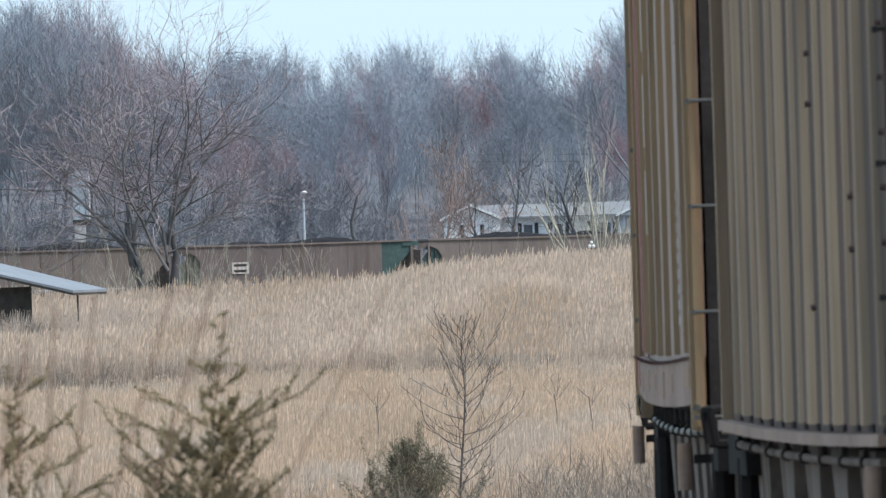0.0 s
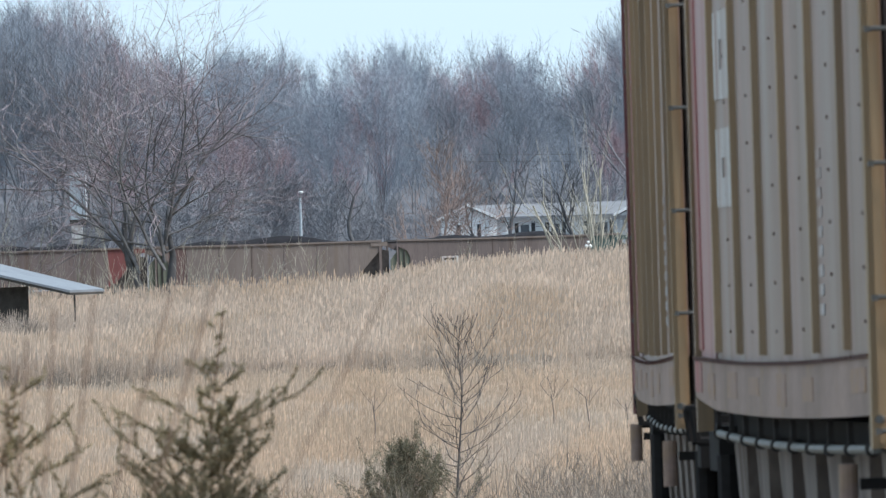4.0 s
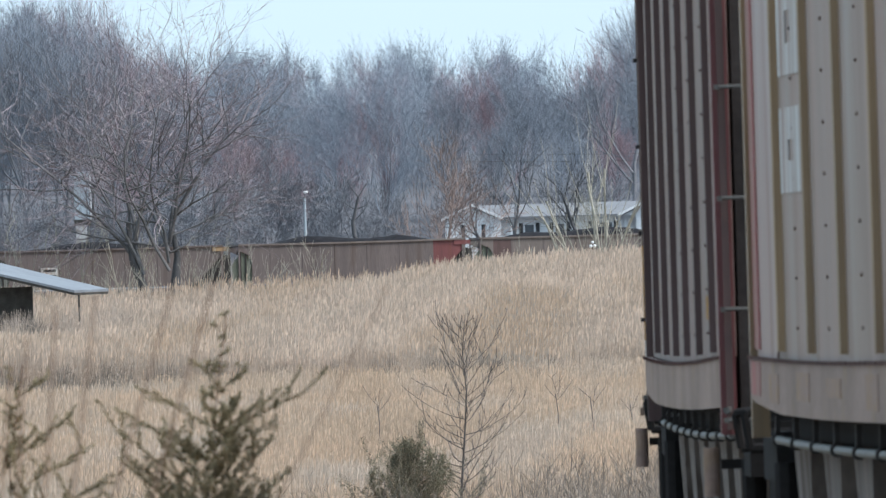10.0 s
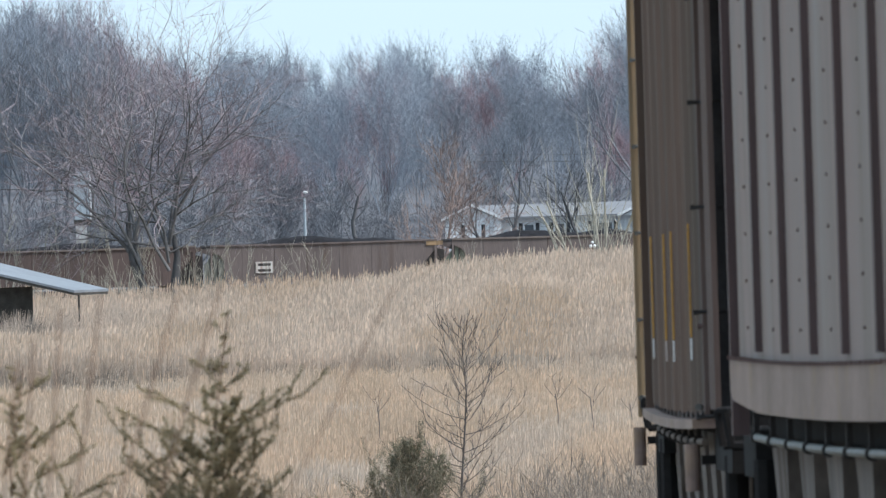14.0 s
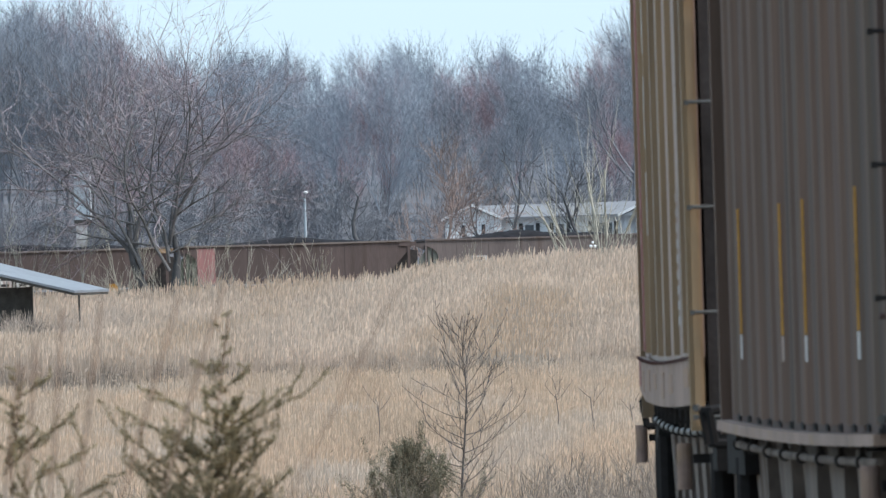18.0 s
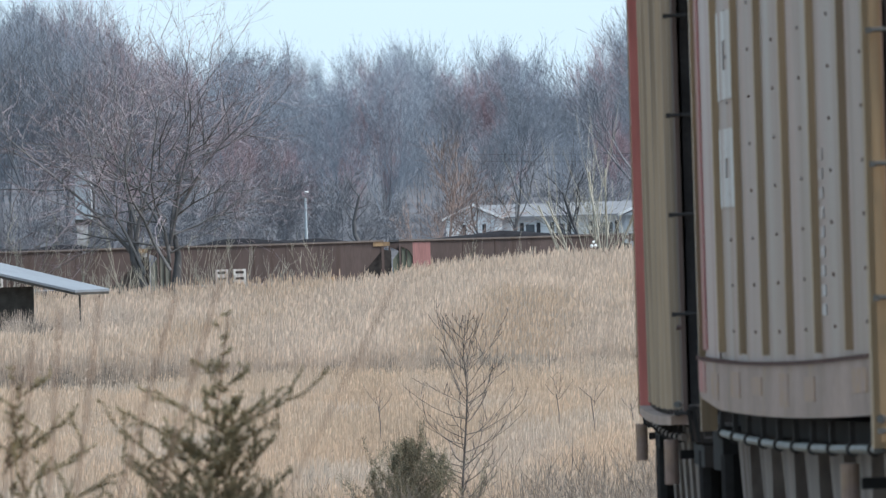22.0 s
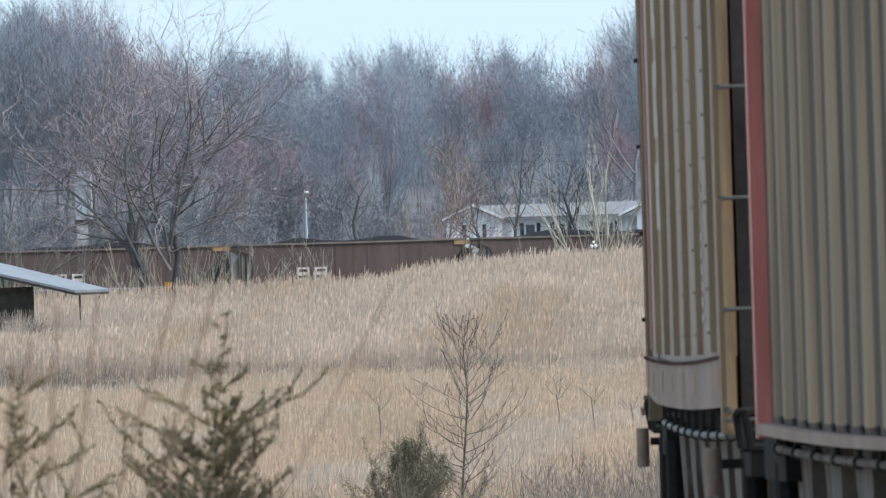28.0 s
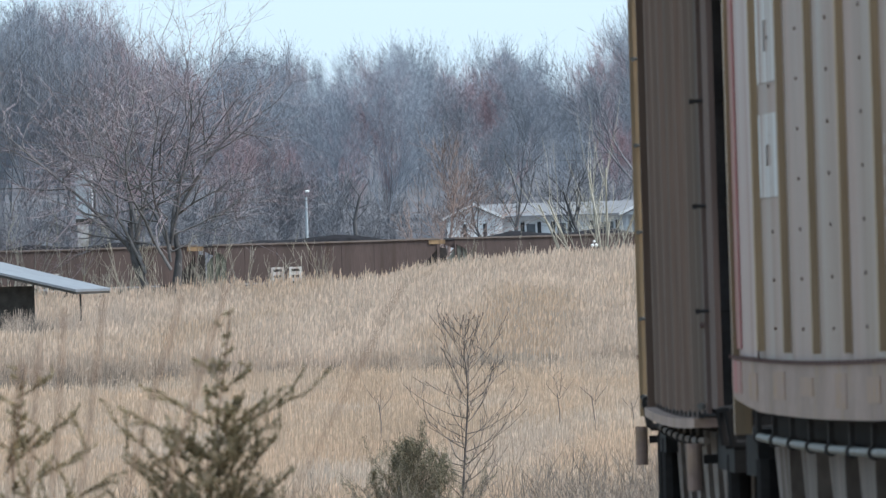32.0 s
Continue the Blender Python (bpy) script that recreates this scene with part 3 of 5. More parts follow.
    for i in range(placards):
        bm = bm_new()
        x, w, z0, z1 = (-4.6, 1.15, 2.0, 2.75) if placards == 1 else (-3.75 + i * 1.2, 0.85, 1.1, 2.3)
        block(bm, x, x + w, -y_sheet - 0.09, -y_sheet - 0.06, z0, z1)
        p = part("placard", bm, WHITE_PAINT, car, "white stencil panel with unreadable lines")
        for j in range(2 if placards == 1 else 3):
            bm = bm_new()
            z = z0 + (z1 - z0) * (j + 0.25) / (2 if placards == 1 else 3)
            block(bm, x + 0.15, x + w - 0.15, -y_sheet - 0.096, -y_sheet - 0.0905, z, z + 0.17)
            part("marking", bm, DARK_IRON, p)
    if placards == 2:
        bm = bm_new()
        block(bm, 3.6, 4.2, -y_sheet - 0.08, -y_sheet - 0.055, 1.1, 1.6)
        part("yellow_box", bm, YELLOW_PAINT, car, "small yellow box on the side sill")
    if rear_bay is not None:
        bm = bm_new()
        block(bm, -6.68, -5.4, -y_sheet - 0.03, -y_sheet - 0.005, low, top - 0.1)
        part("painted_panel", bm, rear_bay, car, "faded paint on the trailing bay")
    coal_load(car, seed, top)
    return car


CARS = []  # (thing, number of car lengths behind the first)


def near_cars():
    add = lambda k, *a, **b: CARS.append((hopper_car(*a, seed=k + 5, **b), k))
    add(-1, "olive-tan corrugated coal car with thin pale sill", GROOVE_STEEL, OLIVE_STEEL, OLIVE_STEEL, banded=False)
    add(0, "grey coal car with ochre ribs and pink trailing bay", GREY_STEEL, OCHRE_STEEL, OCHRE_STEEL, far_end=OCHRE_STEEL, first_bay=PINK_STEEL, letters=True)
    add(1, "grey coal car with ochre ribs and white lettering", GREY_STEEL, OCHRE_STEEL, OCHRE_STEEL, far_end=OCHRE_STEEL, first_bay=BLUSH_STEEL, letters=True)
    add(2, "grey coal car with dark ribs and red corner post", DUSTY_STEEL, PURPLE_STEEL, RED_STEEL, orange=True, far_end=PURPLE_STEEL)
    add(3, "dark brown corrugated coal car with yellow marks", GROOVE_STEEL, BROWN_STEEL, BROWN_STEEL, banded=False, stripes=True, bolted=False, end_panel=True)
    add(4, "grey coal car with ochre ribs and worn lettering", GREY_STEEL, OCHRE_STEEL, OCHRE_STEEL, far_end=OCHRE_STEEL, first_bay=BLUSH_STEEL, letters=True)
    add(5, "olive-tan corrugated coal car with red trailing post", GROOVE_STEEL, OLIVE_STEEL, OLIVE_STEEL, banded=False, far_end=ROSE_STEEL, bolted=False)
    add(6, "grey coal car with ochre ribs and pink corner", GREY_STEEL, OCHRE_STEEL, OCHRE_STEEL, far_end=OCHRE_STEEL, first_bay=BLUSH_STEEL, letters=True)
    add(7, "dark brown corrugated coal car, dusty and rusted", GROOVE_STEEL, BROWN_STEEL, BROWN_STEEL, banded=False, bolted=False, end_panel=True)
    add(8, "grey coal car with ochre ribs and pale sill", GREY_STEEL, OCHRE_STEEL, OCHRE_STEEL, far_end=OCHRE_STEEL, first_bay=BLUSH_STEEL, letters=True)


# the cars on the distant line, by the number of car lengths behind the first of them
FAR_FIRST, FAR_LAST = 77, 91


def far_cars():
    base = dict(voids=True, detail=False)
    looks = [
        ("tan coal car with a coal heap", TAN_STEEL, TAN_STEEL, TAN_STEEL, dict(chord=TAN_STEEL)),
        ("tan-grey coal car with a heaped load", TAN_STEEL, TAN_STEEL, TAN_STEEL, dict(chord=TAN_STEEL, panel=TEAL_PAINT)),
        ("brown coal car with teal end and a white panel", RUST_STEEL, RUST_STEEL, TEAL_PAINT, dict(chord=TAN_STEEL, panel=GREEN_PAINT, placards=1)),
        ("tan ribbed coal car with a red trailing corner", TAN_STEEL, RUST_STEEL, TAN_STEEL, dict(chord=TAN_STEEL, panel=GREEN_PAINT, rear_bay=PURPLE_STEEL)),
        ("brown coal car with a red end", RUST_STEEL, RUST_STEEL, RED_STEEL, dict(chord=TAN_STEEL, panel=GREEN_PAINT)),
        ("dark brown coal car with an ochre end and white panel", RUST_STEEL, RUST_STEEL, OCHRE_STEEL, dict(plate=RUST_STEEL, chord=RUST_STEEL, panel=PALE_PANEL, placards=1)),
        ("dark brown coal car with a pink trailing bay", DARK_RUST, DARK_RUST, DARK_RUST, dict(chord=TAN_STEEL, panel=GREEN_PAINT, rear_bay=PINK_STEEL)),
        ("rust-brown coal car with yellow end and white panels", DARK_RUST, DARK_RUST, OCHRE_STEEL, dict(plate=DARK_RUST, chord=TAN_STEEL, panel=PALE_PANEL, placards=2)),
        ("rust-brown coal car with pale gusset and white panels", DARK_RUST, DARK_RUST, OCHRE_STEEL, dict(plate=DARK_RUST, chord=TAN_STEEL, panel=PALE_PANEL, placards=2)),
        ("rust-brown coal car with green gusset and white panels", DARK_RUST, DARK_RUST, OCHRE_STEEL, dict(plate=DARK_RUST, chord=TAN_STEEL, panel=GREEN_PAINT, placards=2)),
    ]
    made = []
    for i in range(FAR_LAST - FAR_FIRST + 1):
        if i < len(looks):
            t = looks[i]
            car = hopper_car(t[0], t[1], t[2], t[3], seed=40 + i, **base, **t[4])
            made.append(car)
        else:
            car = copy_thing(made[8 + i % 2], Matrix())
        CARS.append((car, FAR_FIRST + i))
    # the cars between, round the bend, and those that have passed
    for k in (-3, -2, *range(9, FAR_FIRST)):
        CARS.append((copy_thing(made[(k * 7) % 10], Matrix()), k))


# metres run by the train, second by second
def run_at(t):
    return 3.5783 * t + 0.0007 * t * t


FRONT_U = -17.48


def car_pose(k, t):
    u = FRONT_U + 6.9 + CAR * k - run_at(t)
    x0, y0, z0, _ = at_u(u - 5.7)
    x1, y1, z1, _ = at_u(u + 5.7)
    front, back = Vector((x0, y0, z0)), Vector((x1, y1, z1))
    d = (front - back).normalized()
    side = Vector((0, 0, 1)).cross(d).normalized()
    up = d.cross(side)
    m = Matrix((d, side, up)).transposed().to_4x4()
    m.translation = (front + back) / 2
    return m


SWAYING = []  # (thing, its pose, degrees for each step of sway)
SWAY = [(0, 1), (2, 3), (4, 4), (6, 5), (7, 4), (8, 2), (9, 0), (10, 0), (10.5, 4), (11, 10), (11.5, 2), (12, 0), (13, 0), (14, 6), (15, 5), (16.5, 4), (17.5, 7), (18.5, 8), (19.5, 10), (20, 9),
        (21, 2), (22, 4), (23, 2), (24, -1), (25, 4), (25.5, 0), (27.5, 2), (28, 2), (28.5, -4), (29, 2), (29.5, 15), (30, 7), (31, 7), (31.5, 18), (32, 9)]


def motions():
    for ob, m, rate in SWAYING:
        walk(ob, [(t, m @ pose(0, 0, 0, 0, a * rate, 0)) for t, a in SWAY])
    for car, k in CARS:
        step = 1.0 if k < 9 or k >= FAR_FIRST - 2 else 4.0
        n = int(round(32.0 / step))
        walk(car, [(i * step, car_pose(k, i * step)) for i in range(n + 1)])

# ---- plants' and buildings' materials ----
EARTH = material("straw_littered_earth", (0.26, 0.19, 0.11), 0.95, 0, 0.25, 0.05, 2.0, 0.6, second=(0.2, 0.17, 0.11))
BEDS = (1.0, 0.09, 0.6)
REED_GOLD = material("dry_golden_reed", (0.635, 0.48, 0.36), 0.8, 0, 0.12, 0.5, 6.0, 0.0, per_island=0.09, second=(0.6, 0.485, 0.4), stretch=BEDS)
REED_PALE = material("pale_dry_reed", (0.6, 0.485, 0.4), 0.8, 0, 0.12, 0.3, 5.0, 0.0, per_island=0.09, second=(0.53, 0.45, 0.38), stretch=BEDS)
PLUME_GOLD = material("golden_reed_plume", (0.75, 0.56, 0.415), 0.9, 0, 0.12, 0.5, 6.0, 0.0, per_island=0.08, second=(0.73, 0.595, 0.485), stretch=BEDS)
PLUME = material("reed_plume", (0.75, 0.595, 0.475), 0.9, 0, 0.12, 0.3, 5.0, 0.0, per_island=0.08, second=(0.66, 0.49, 0.36), stretch=BEDS)
for _m in (REED_GOLD, REED_PALE, PLUME, PLUME_GOLD):
    see_through(_m, 0.45)
# ground behind the far line; distance haze is put into its bluish grey
LEAF_LITTER = material("hazed_leaf_litter", (0.135, 0.138, 0.155), 0.95, 0, 0.3, 0.08, 1.5, 0.6)
GREY_WEED = material("grey_dead_weed", (0.27, 0.228, 0.195), 0.9, 0, 0.2, 0.5, 5.0, 0.0, per_island=0.4)
BARK = material("grey_brown_bark", (0.1, 0.1, 0.105), 0.9, 0, 0.25, 1.5, 15, 0.4)
SAPLING_BARK = material("dark_sapling_bark", (0.115, 0.102, 0.1), 0.9, 0, 0.25, 3, 20, 0.2)
# distance haze is mixed into TWIG_GREY, TWIG_DUSK, WOOD_RED and WOOD_TRUNK
TWIG_GREY = material("hazed_grey_twigs", (0.285, 0.32, 0.372), 0.9, 0, 0.15, 0.3, 5, 0.0, per_object=0.22)
TWIG_DUSK = material("hazed_dusky_twigs", (0.235, 0.245, 0.272), 0.9, 0, 0.15, 0.3, 5, 0.0, per_object=0.1)
TWIG_RUSSET = material("russet_twigs", (0.3, 0.225, 0.2), 0.9, 0, 0.2, 0.3, 5, 0.0)
TWIG_RED = material("red_budding_twigs", (0.295, 0.252, 0.272), 0.9, 0, 0.2, 0.3, 5, 0.0, per_object=0.15)
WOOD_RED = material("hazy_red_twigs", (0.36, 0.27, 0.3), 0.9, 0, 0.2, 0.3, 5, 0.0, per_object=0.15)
LIMB_GREY = material("grey_limbs", (0.165, 0.165, 0.172), 0.9, 0, 0.25, 1.0, 10, 0.2)
WOOD_TRUNK = material("hazed_grey_trunks", (0.195, 0.205, 0.232), 0.9, 0, 0.25, 1.0, 10, 0.2, per_object=0.2)
TWIG_PALE = material("pale_twigs", (0.41, 0.39, 0.335), 0.9, 0, 0.15, 0.5, 5, 0.0, per_object=0.15)
GREY_STEM = material("grey_seedling_bark", (0.17, 0.145, 0.135), 0.9, 0, 0.2, 3, 20, 0.1)
TWIG_FORE = material("brown_weed_stalk", (0.26, 0.17, 0.125), 0.9, 0, 0.2, 8, 50, 0.0)
CEDAR = material("dull_cedar_needles", (0.38, 0.315, 0.2), 0.9, 0, 0.3, 3, 20, 0.0, per_island=0.4, second=(0.4, 0.315, 0.225))
CEDAR_DARK = material("dark_cedar_needles", (0.2, 0.185, 0.13), 0.9, 0, 0.3, 3, 20, 0.0, per_island=0.5, second=(0.2, 0.175, 0.13))
see_through(CEDAR, 0.4)
SIDING = material("white_siding", (0.8, 0.81, 0.82), 0.7, 0, 0.05, 2, 20, 0.1)
SHINGLE = material("grey_shingles", (0.22, 0.23, 0.25), 0.85, 0, 0.12, 1, 12, 0.4)
TIN = material("pale_tin_roof", (0.25, 0.27, 0.3), 0.45, 0.3, 0.1, 1, 12, 0.15)
GLASS_DARK = material("dark_window_glass", (0.09, 0.1, 0.115), 0.15, 0, 0.1, 1, 5, 0.0)
SHUTTER = material("dark_shutter", (0.05, 0.05, 0.055), 0.7, 0, 0.15, 2, 10, 0.1)
SHED_WOOD = material("dark_shed_boards", (0.07, 0.065, 0.06), 0.85, 0, 0.3, 2, 14, 0.4)
GALVANISED = material("galvanised_sheet", (0.42, 0.47, 0.51), 0.55, 0.1, 0.15, 1, 10, 0.1)
WHITE_GLAZE = material("white_enamel", (0.82, 0.83, 0.84), 0.4, 0, 0.05, 5, 20, 0.05)
OLD_BOARD = material("patchy_whitewash", (0.52, 0.51, 0.5), 0.85, 0, 0.25, 1.5, 12, 0.2, (0.25, 0.22, 0.2), 0.5)
WIRE = material("dull_wire", (0.1, 0.1, 0.1), 0.6, 0.3, 0.1, 5, 20, 0.0)


# ---- the ground ----
def ground():
    xs = np.unique(np.concatenate((np.linspace(-4500, -300, 22), np.linspace(-300, -60, 25), np.arange(-60, 61, 2.5), np.linspace(60, 640, 59), np.linspace(640, 4500, 20))))
    ys = np.unique(np.concatenate((np.linspace(-1500, -200, 14), np.arange(-200, 1500, 5.0), np.linspace(1500, 4800, 30))))
    gx, gy = np.meshgrid(xs, ys)
    z = ground_z(gx, gy)
    v = np.stack((gx.ravel(), gy.ravel(), z), 1)
    nx = len(xs)
    i, j = np.meshgrid(np.arange(nx - 1), np.arange(len(ys) - 1))
    k = (j * nx + i).ravel()
    f = np.stack((k, k + 1, k + nx + 1, k + nx), 1)
    ob = sheet("ground", v, f, EARTH, smooth=True)
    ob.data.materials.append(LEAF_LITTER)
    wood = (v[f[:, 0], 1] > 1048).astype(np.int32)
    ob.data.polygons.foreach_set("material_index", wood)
    return tagged(ob, "straw-coloured earth rising gently to a wooded ridge", "ground", kind="structure")


ground()


def swept(name, offsets, u0, u1, step, mat):
    """A profile of (across, up) drawn along the track."""
    us = np.arange(u0, u1, step)
    rows = []
    for u in us:
        x, y, z, a = at_u(u)
        rows.append([(x + math.cos(a) * o, y - math.sin(a) * o, z + h) for o, h in offsets])
    n = len(offsets)
    v = np.array(rows).reshape(-1, 3)
    i, j = np.meshgrid(np.arange(n - 1), np.arange(len(us) - 1))
    k = (j * n + i).ravel()
    return sheet(name, v, np.stack((k, k + 1, k + n + 1, k + n), 1), mat)


tagged(swept("ballast_bed", [(-3.0, -0.9), (-1.9, -0.3), (1.9, -0.3), (3.0, -0.9)], -250, 2150, 6.0, BALLAST), "grey crushed-stone ballast bed", "ballast", kind="structure")
for _o in (-0.755, 0.755):
    tagged(swept("rail", [(_o - 0.07, -0.17), (_o - 0.036, -0.14), (_o - 0.036, 0), (_o + 0.036, 0), (_o + 0.036, -0.14), (_o + 0.07, -0.17)], -250, 2150, 6.0, RAIL_STEEL),
           "worn steel rail on wooden ties", "rail", kind="structure")


def ties():
    v, f = [], []
    c = np.array([(a, b, h) for h in (-0.32, -0.17) for a, b in ((-1.3, -0.11), (1.3, -0.11), (1.3, 0.11), (-1.3, 0.11))])
    q = np.array([(0, 3, 2, 1), (4, 5, 6, 7), (0, 1, 5, 4), (1, 2, 6, 5), (2, 3, 7, 6), (3, 0, 4, 7)])
    us = np.arange(-240, 2100, 0.55)
    x, y, a = (np.interp(us, TRACK_U, TRACK_P[:, i]) for i in range(3))
    z = rail_z(us)
    ca, sa = np.cos(a)[:, None], np.sin(a)[:, None]
    vx = x[:, None] + ca * c[None, :, 0] + sa * c[None, :, 1]
    vy = y[:, None] - sa * c[None, :, 0] + ca * c[None, :, 1]
    vz = z[:, None] + c[None, :, 2]
    v = np.stack((vx, vy, vz), 2).reshape(-1, 3)
    f = (q[None] + 8 * np.arange(len(us))[:, None, None]).reshape(-1, 4)
    tagged(sheet("railway_ties", v, f, TIE_WOOD), "dark creosoted wooden ties under the rails", "railway ties", kind="stuff")


ties()


# ---- reeds ----
def blades(rng, x, y, z, height, width, lean, plume, big=1.0):
    """Upright slips: a stalk, a hanging leaf and, where plume > 0, a feathery drooping head. Triangles."""
    n = len(x)
    a = rng.uniform(-0.9, 0.9, n)
    wx, wy = np.cos(a), np.sin(a)
    lx, ly = rng.normal(0, lean, n) + lean * 0.3, rng.normal(0, lean, n)
    V, Fs = [], []
    base = 0

    def put(points, tri):
        nonlocal base
        V.append(np.stack(points, 1).reshape(-1, 3))
        k = len(points)
        Fs.append((np.array(tri)[None] + base + k * np.arange(n)[:, None, None]).reshape(-1, 3))
        base += n * k

    def pt(fr, side, extra_z=0.0):
        return np.stack((x + lx * height * fr ** 2 + wx * side, y + ly * height * fr ** 2 + wy * side, z + height * fr + extra_z), 1)

    ws = width / 2
    put([pt(0.0, -ws), pt(0.0, ws), pt(1.0, ws * 0.5), pt(1.0, -ws * 0.5)], [(0, 1, 2), (0, 2, 3)])
    s = rng.choice((-1, 1), n)
    f0 = rng.uniform(0.35, 0.85, n)
    ll = rng.uniform(0.05, 0.16, n) * height * 0.6
    put([pt(f0, 0 * ws), pt(f0 + 0.03, 0 * ws), pt(f0 + rng.uniform(-0.02, 0.13, n), s * ll)], [(0, 2, 1)])
    if plume > 0:
        stalk = (np.concatenate(V), np.concatenate(Fs))
        V, Fs, base = [], [], 0
        keep = rng.uniform(0, 1, n) < plume
        x, y, z, height, lx, ly, wx, wy = (q[keep] for q in (x, y, z, height, lx, ly, wx, wy))
        n = int(keep.sum())
        hl, hw = rng.uniform(0.12, 0.34, n) * big, rng.uniform(0.012, 0.03, n) * big
        flag = np.where(rng.uniform(0, 1, n) < 0.7, 1, -1) * rng.uniform(0.3, 1.6, n) * hw
        put([pt(0.95, 0 * hw), pt(0.97, -hw * 0.6, hl * 0.3), pt(0.97, hw * 0.9 + flag * 0.4, hl * 0.25), pt(0.97, flag * 0.5, hl * 0.75), pt(0.97, flag * 1.5, hl)], [(0, 2, 1), (1, 2, 3), (3, 2, 4)])
        return *stalk, np.concatenate(V), np.concatenate(Fs)
    return np.concatenate(V), np.concatenate(Fs)


def reed_field(name, label, seed, count, y0, y1, half0, half1, h, mat, plume_mat, plume, wide, power=1.0, big=1.0, rough=0.16):
    rng = np.random.default_rng(seed)
    t = rng.uniform(0, 1, count) ** power
    y = y0 + (y1 - y0) * t
    half = half0 + (half1 - half0) * (y - y0) / (y1 - y0)
    x = rng.uniform(-1, 1, count) * half
    # stems gather in loose clumps
    cx, cy = np.round(x / 0.5 + rng.normal(0, 0.25, count)), np.round(y / 3.0)
    x = x + 0.55 * (0.5 * (cx + 0.4 * np.sin(cx * 12.9 + cy * 78.2)) - x) * rng.uniform(0, 1, count)
    clump = np.array([noise.noise(Vector((a * 0.45, b * 0.07, seed))) + 0.6 * noise.noise(Vector((a * 1.7, b * 0.2, seed + 5))) for a, b in zip(x, y)])
    height = h * (1 + rough * clump + rng.normal(0, 0.085, count))
    width = wide * rng.uniform(0.6, 1.4, count) * (0.6 + 0.4 * y / y1)
    z = ground_z(x, y) - 0.05
    v, f, hv, hf = blades(rng, x, y, z, height, width, 0.04, plume, big)
    tagged(sheet("reed_heads", hv, hf, plume_mat), "drooping feathery reed heads over the field", "reed heads", kind="stuff")
    return tagged(sheet(name, v, f, mat), label, "reeds", kind="stuff")


reed_field("reed_bed", "golden dry reeds, dense, in the low field", 3, 215000, 347, 742, 9, 25, 2.1, REED_GOLD, PLUME_GOLD, 0.55, 0.016, 1.3, 0.75, 0.1)
reed_field("tall_reed_bed", "pale tall dry reeds with plumed heads on the slope", 4, 260000, 800, 1005, 26, 34, 2.75, REED_PALE, PLUME, 0.5, 0.026, 1.0, 1.5, 0.11)


# ---- bare trees ----
def grow(seed, height, spread, levels, trunk_r, stems=1, twig=0.012, kids=(5, 8), up=0.25, first=0.3, droop=0.0, starts=(), arch=1.0, bend=0.12):
    """Limbs as lists of (start, end, radius, radius, level), by repeated forking."""
    rng = random.Random(seed)
    segs = []

    def limb(p, d, length, r, level):
        n = 4 if level < 2 else 3
        n = n + 2 if bend > 0.12 and level < 3 else n
        pts = [p]
        q, dd = p.copy(), d.copy()
        for i in range(n):
            dd = (dd + Vector((rng.gauss(0, bend), rng.gauss(0, bend), rng.gauss(0, bend * 0.5) + up * 0.22 * (arch if level else 1.0) - droop * level * 0.05))).normalized()
            q = q + dd * (length / n)
            pts.append(q.copy())
        for i in range(n):
            f0, f1 = 1 - 0.8 * i / n, 1 - 0.8 * (i + 1) / n
            segs.append((pts[i], pts[i + 1], max(twig, r * f0), max(twig * 0.6, r * f1), level))
        if level >= levels:
            return
        k = rng.randint(*kids)
        for j in range(k):
            s = first + (1 - first) * (j + rng.uniform(0.1, 0.9)) / k if level == 0 else 0.2 + 0.8 * (j + rng.uniform(0, 1)) / k
            i = min(n - 1, int(s * n))
            base = pts[i].lerp(pts[i + 1], s * n - i)
            axis = (pts[i + 1] - pts[i]).normalized()
            side = axis.orthogonal().normalized()
            side.rotate(Matrix.Rotation(rng.uniform(0, 2 * math.pi), 3, axis))
            ang = radians(rng.uniform(25, 55)) * spread
            nd = (axis * math.cos(ang) + side * math.sin(ang)).normalized()
            limb(base, nd, length * rng.uniform(0.42, 0.68 if level < 2 else 0.8) * (1.15 - 0.45 * s if level == 0 else 1), r * (1 - 0.75 * s) * 0.6 + twig * 0.5, level + 1)

    for p, d, length, r, level in starts:
        limb(Vector(p), Vector(d).normalized(), length, r, level)
    for _ in range(0 if starts else stems):
        tilt = 0.06 if stems == 1 else 0.3
        d = Vector((rng.gauss(0, tilt), rng.gauss(0, tilt), 1)).normalized()
        limb(Vector((rng.gauss(0, 0.2) if stems > 1 else 0, rng.gauss(0, 0.2) if stems > 1 else 0, -0.3)), d, height * (0.78 if levels > 2 else 0.9) * rng.uniform(0.85, 1.05), trunk_r, 0)
    return segs


def twiglets(segs, n, length, r, seed, level=3):
    """Short fine shoots along the outer twigs."""
    rng = random.Random(seed)
    out = []
    for p, q, _, _, lv in segs:
        if lv < level:
            continue
        axis = (q - p).normalized()
        for _ in range(n):
            d = (axis + Vector((rng.gauss(0, 0.65), rng.gauss(0, 0.65), rng.gauss(0.3, 0.45)))).normalized()
            b = p.lerp(q, rng.random())
            out.append((b, b + d * length * rng.uniform(0.5, 1.3), r, r * 0.5, lv + 1))
    return segs + out


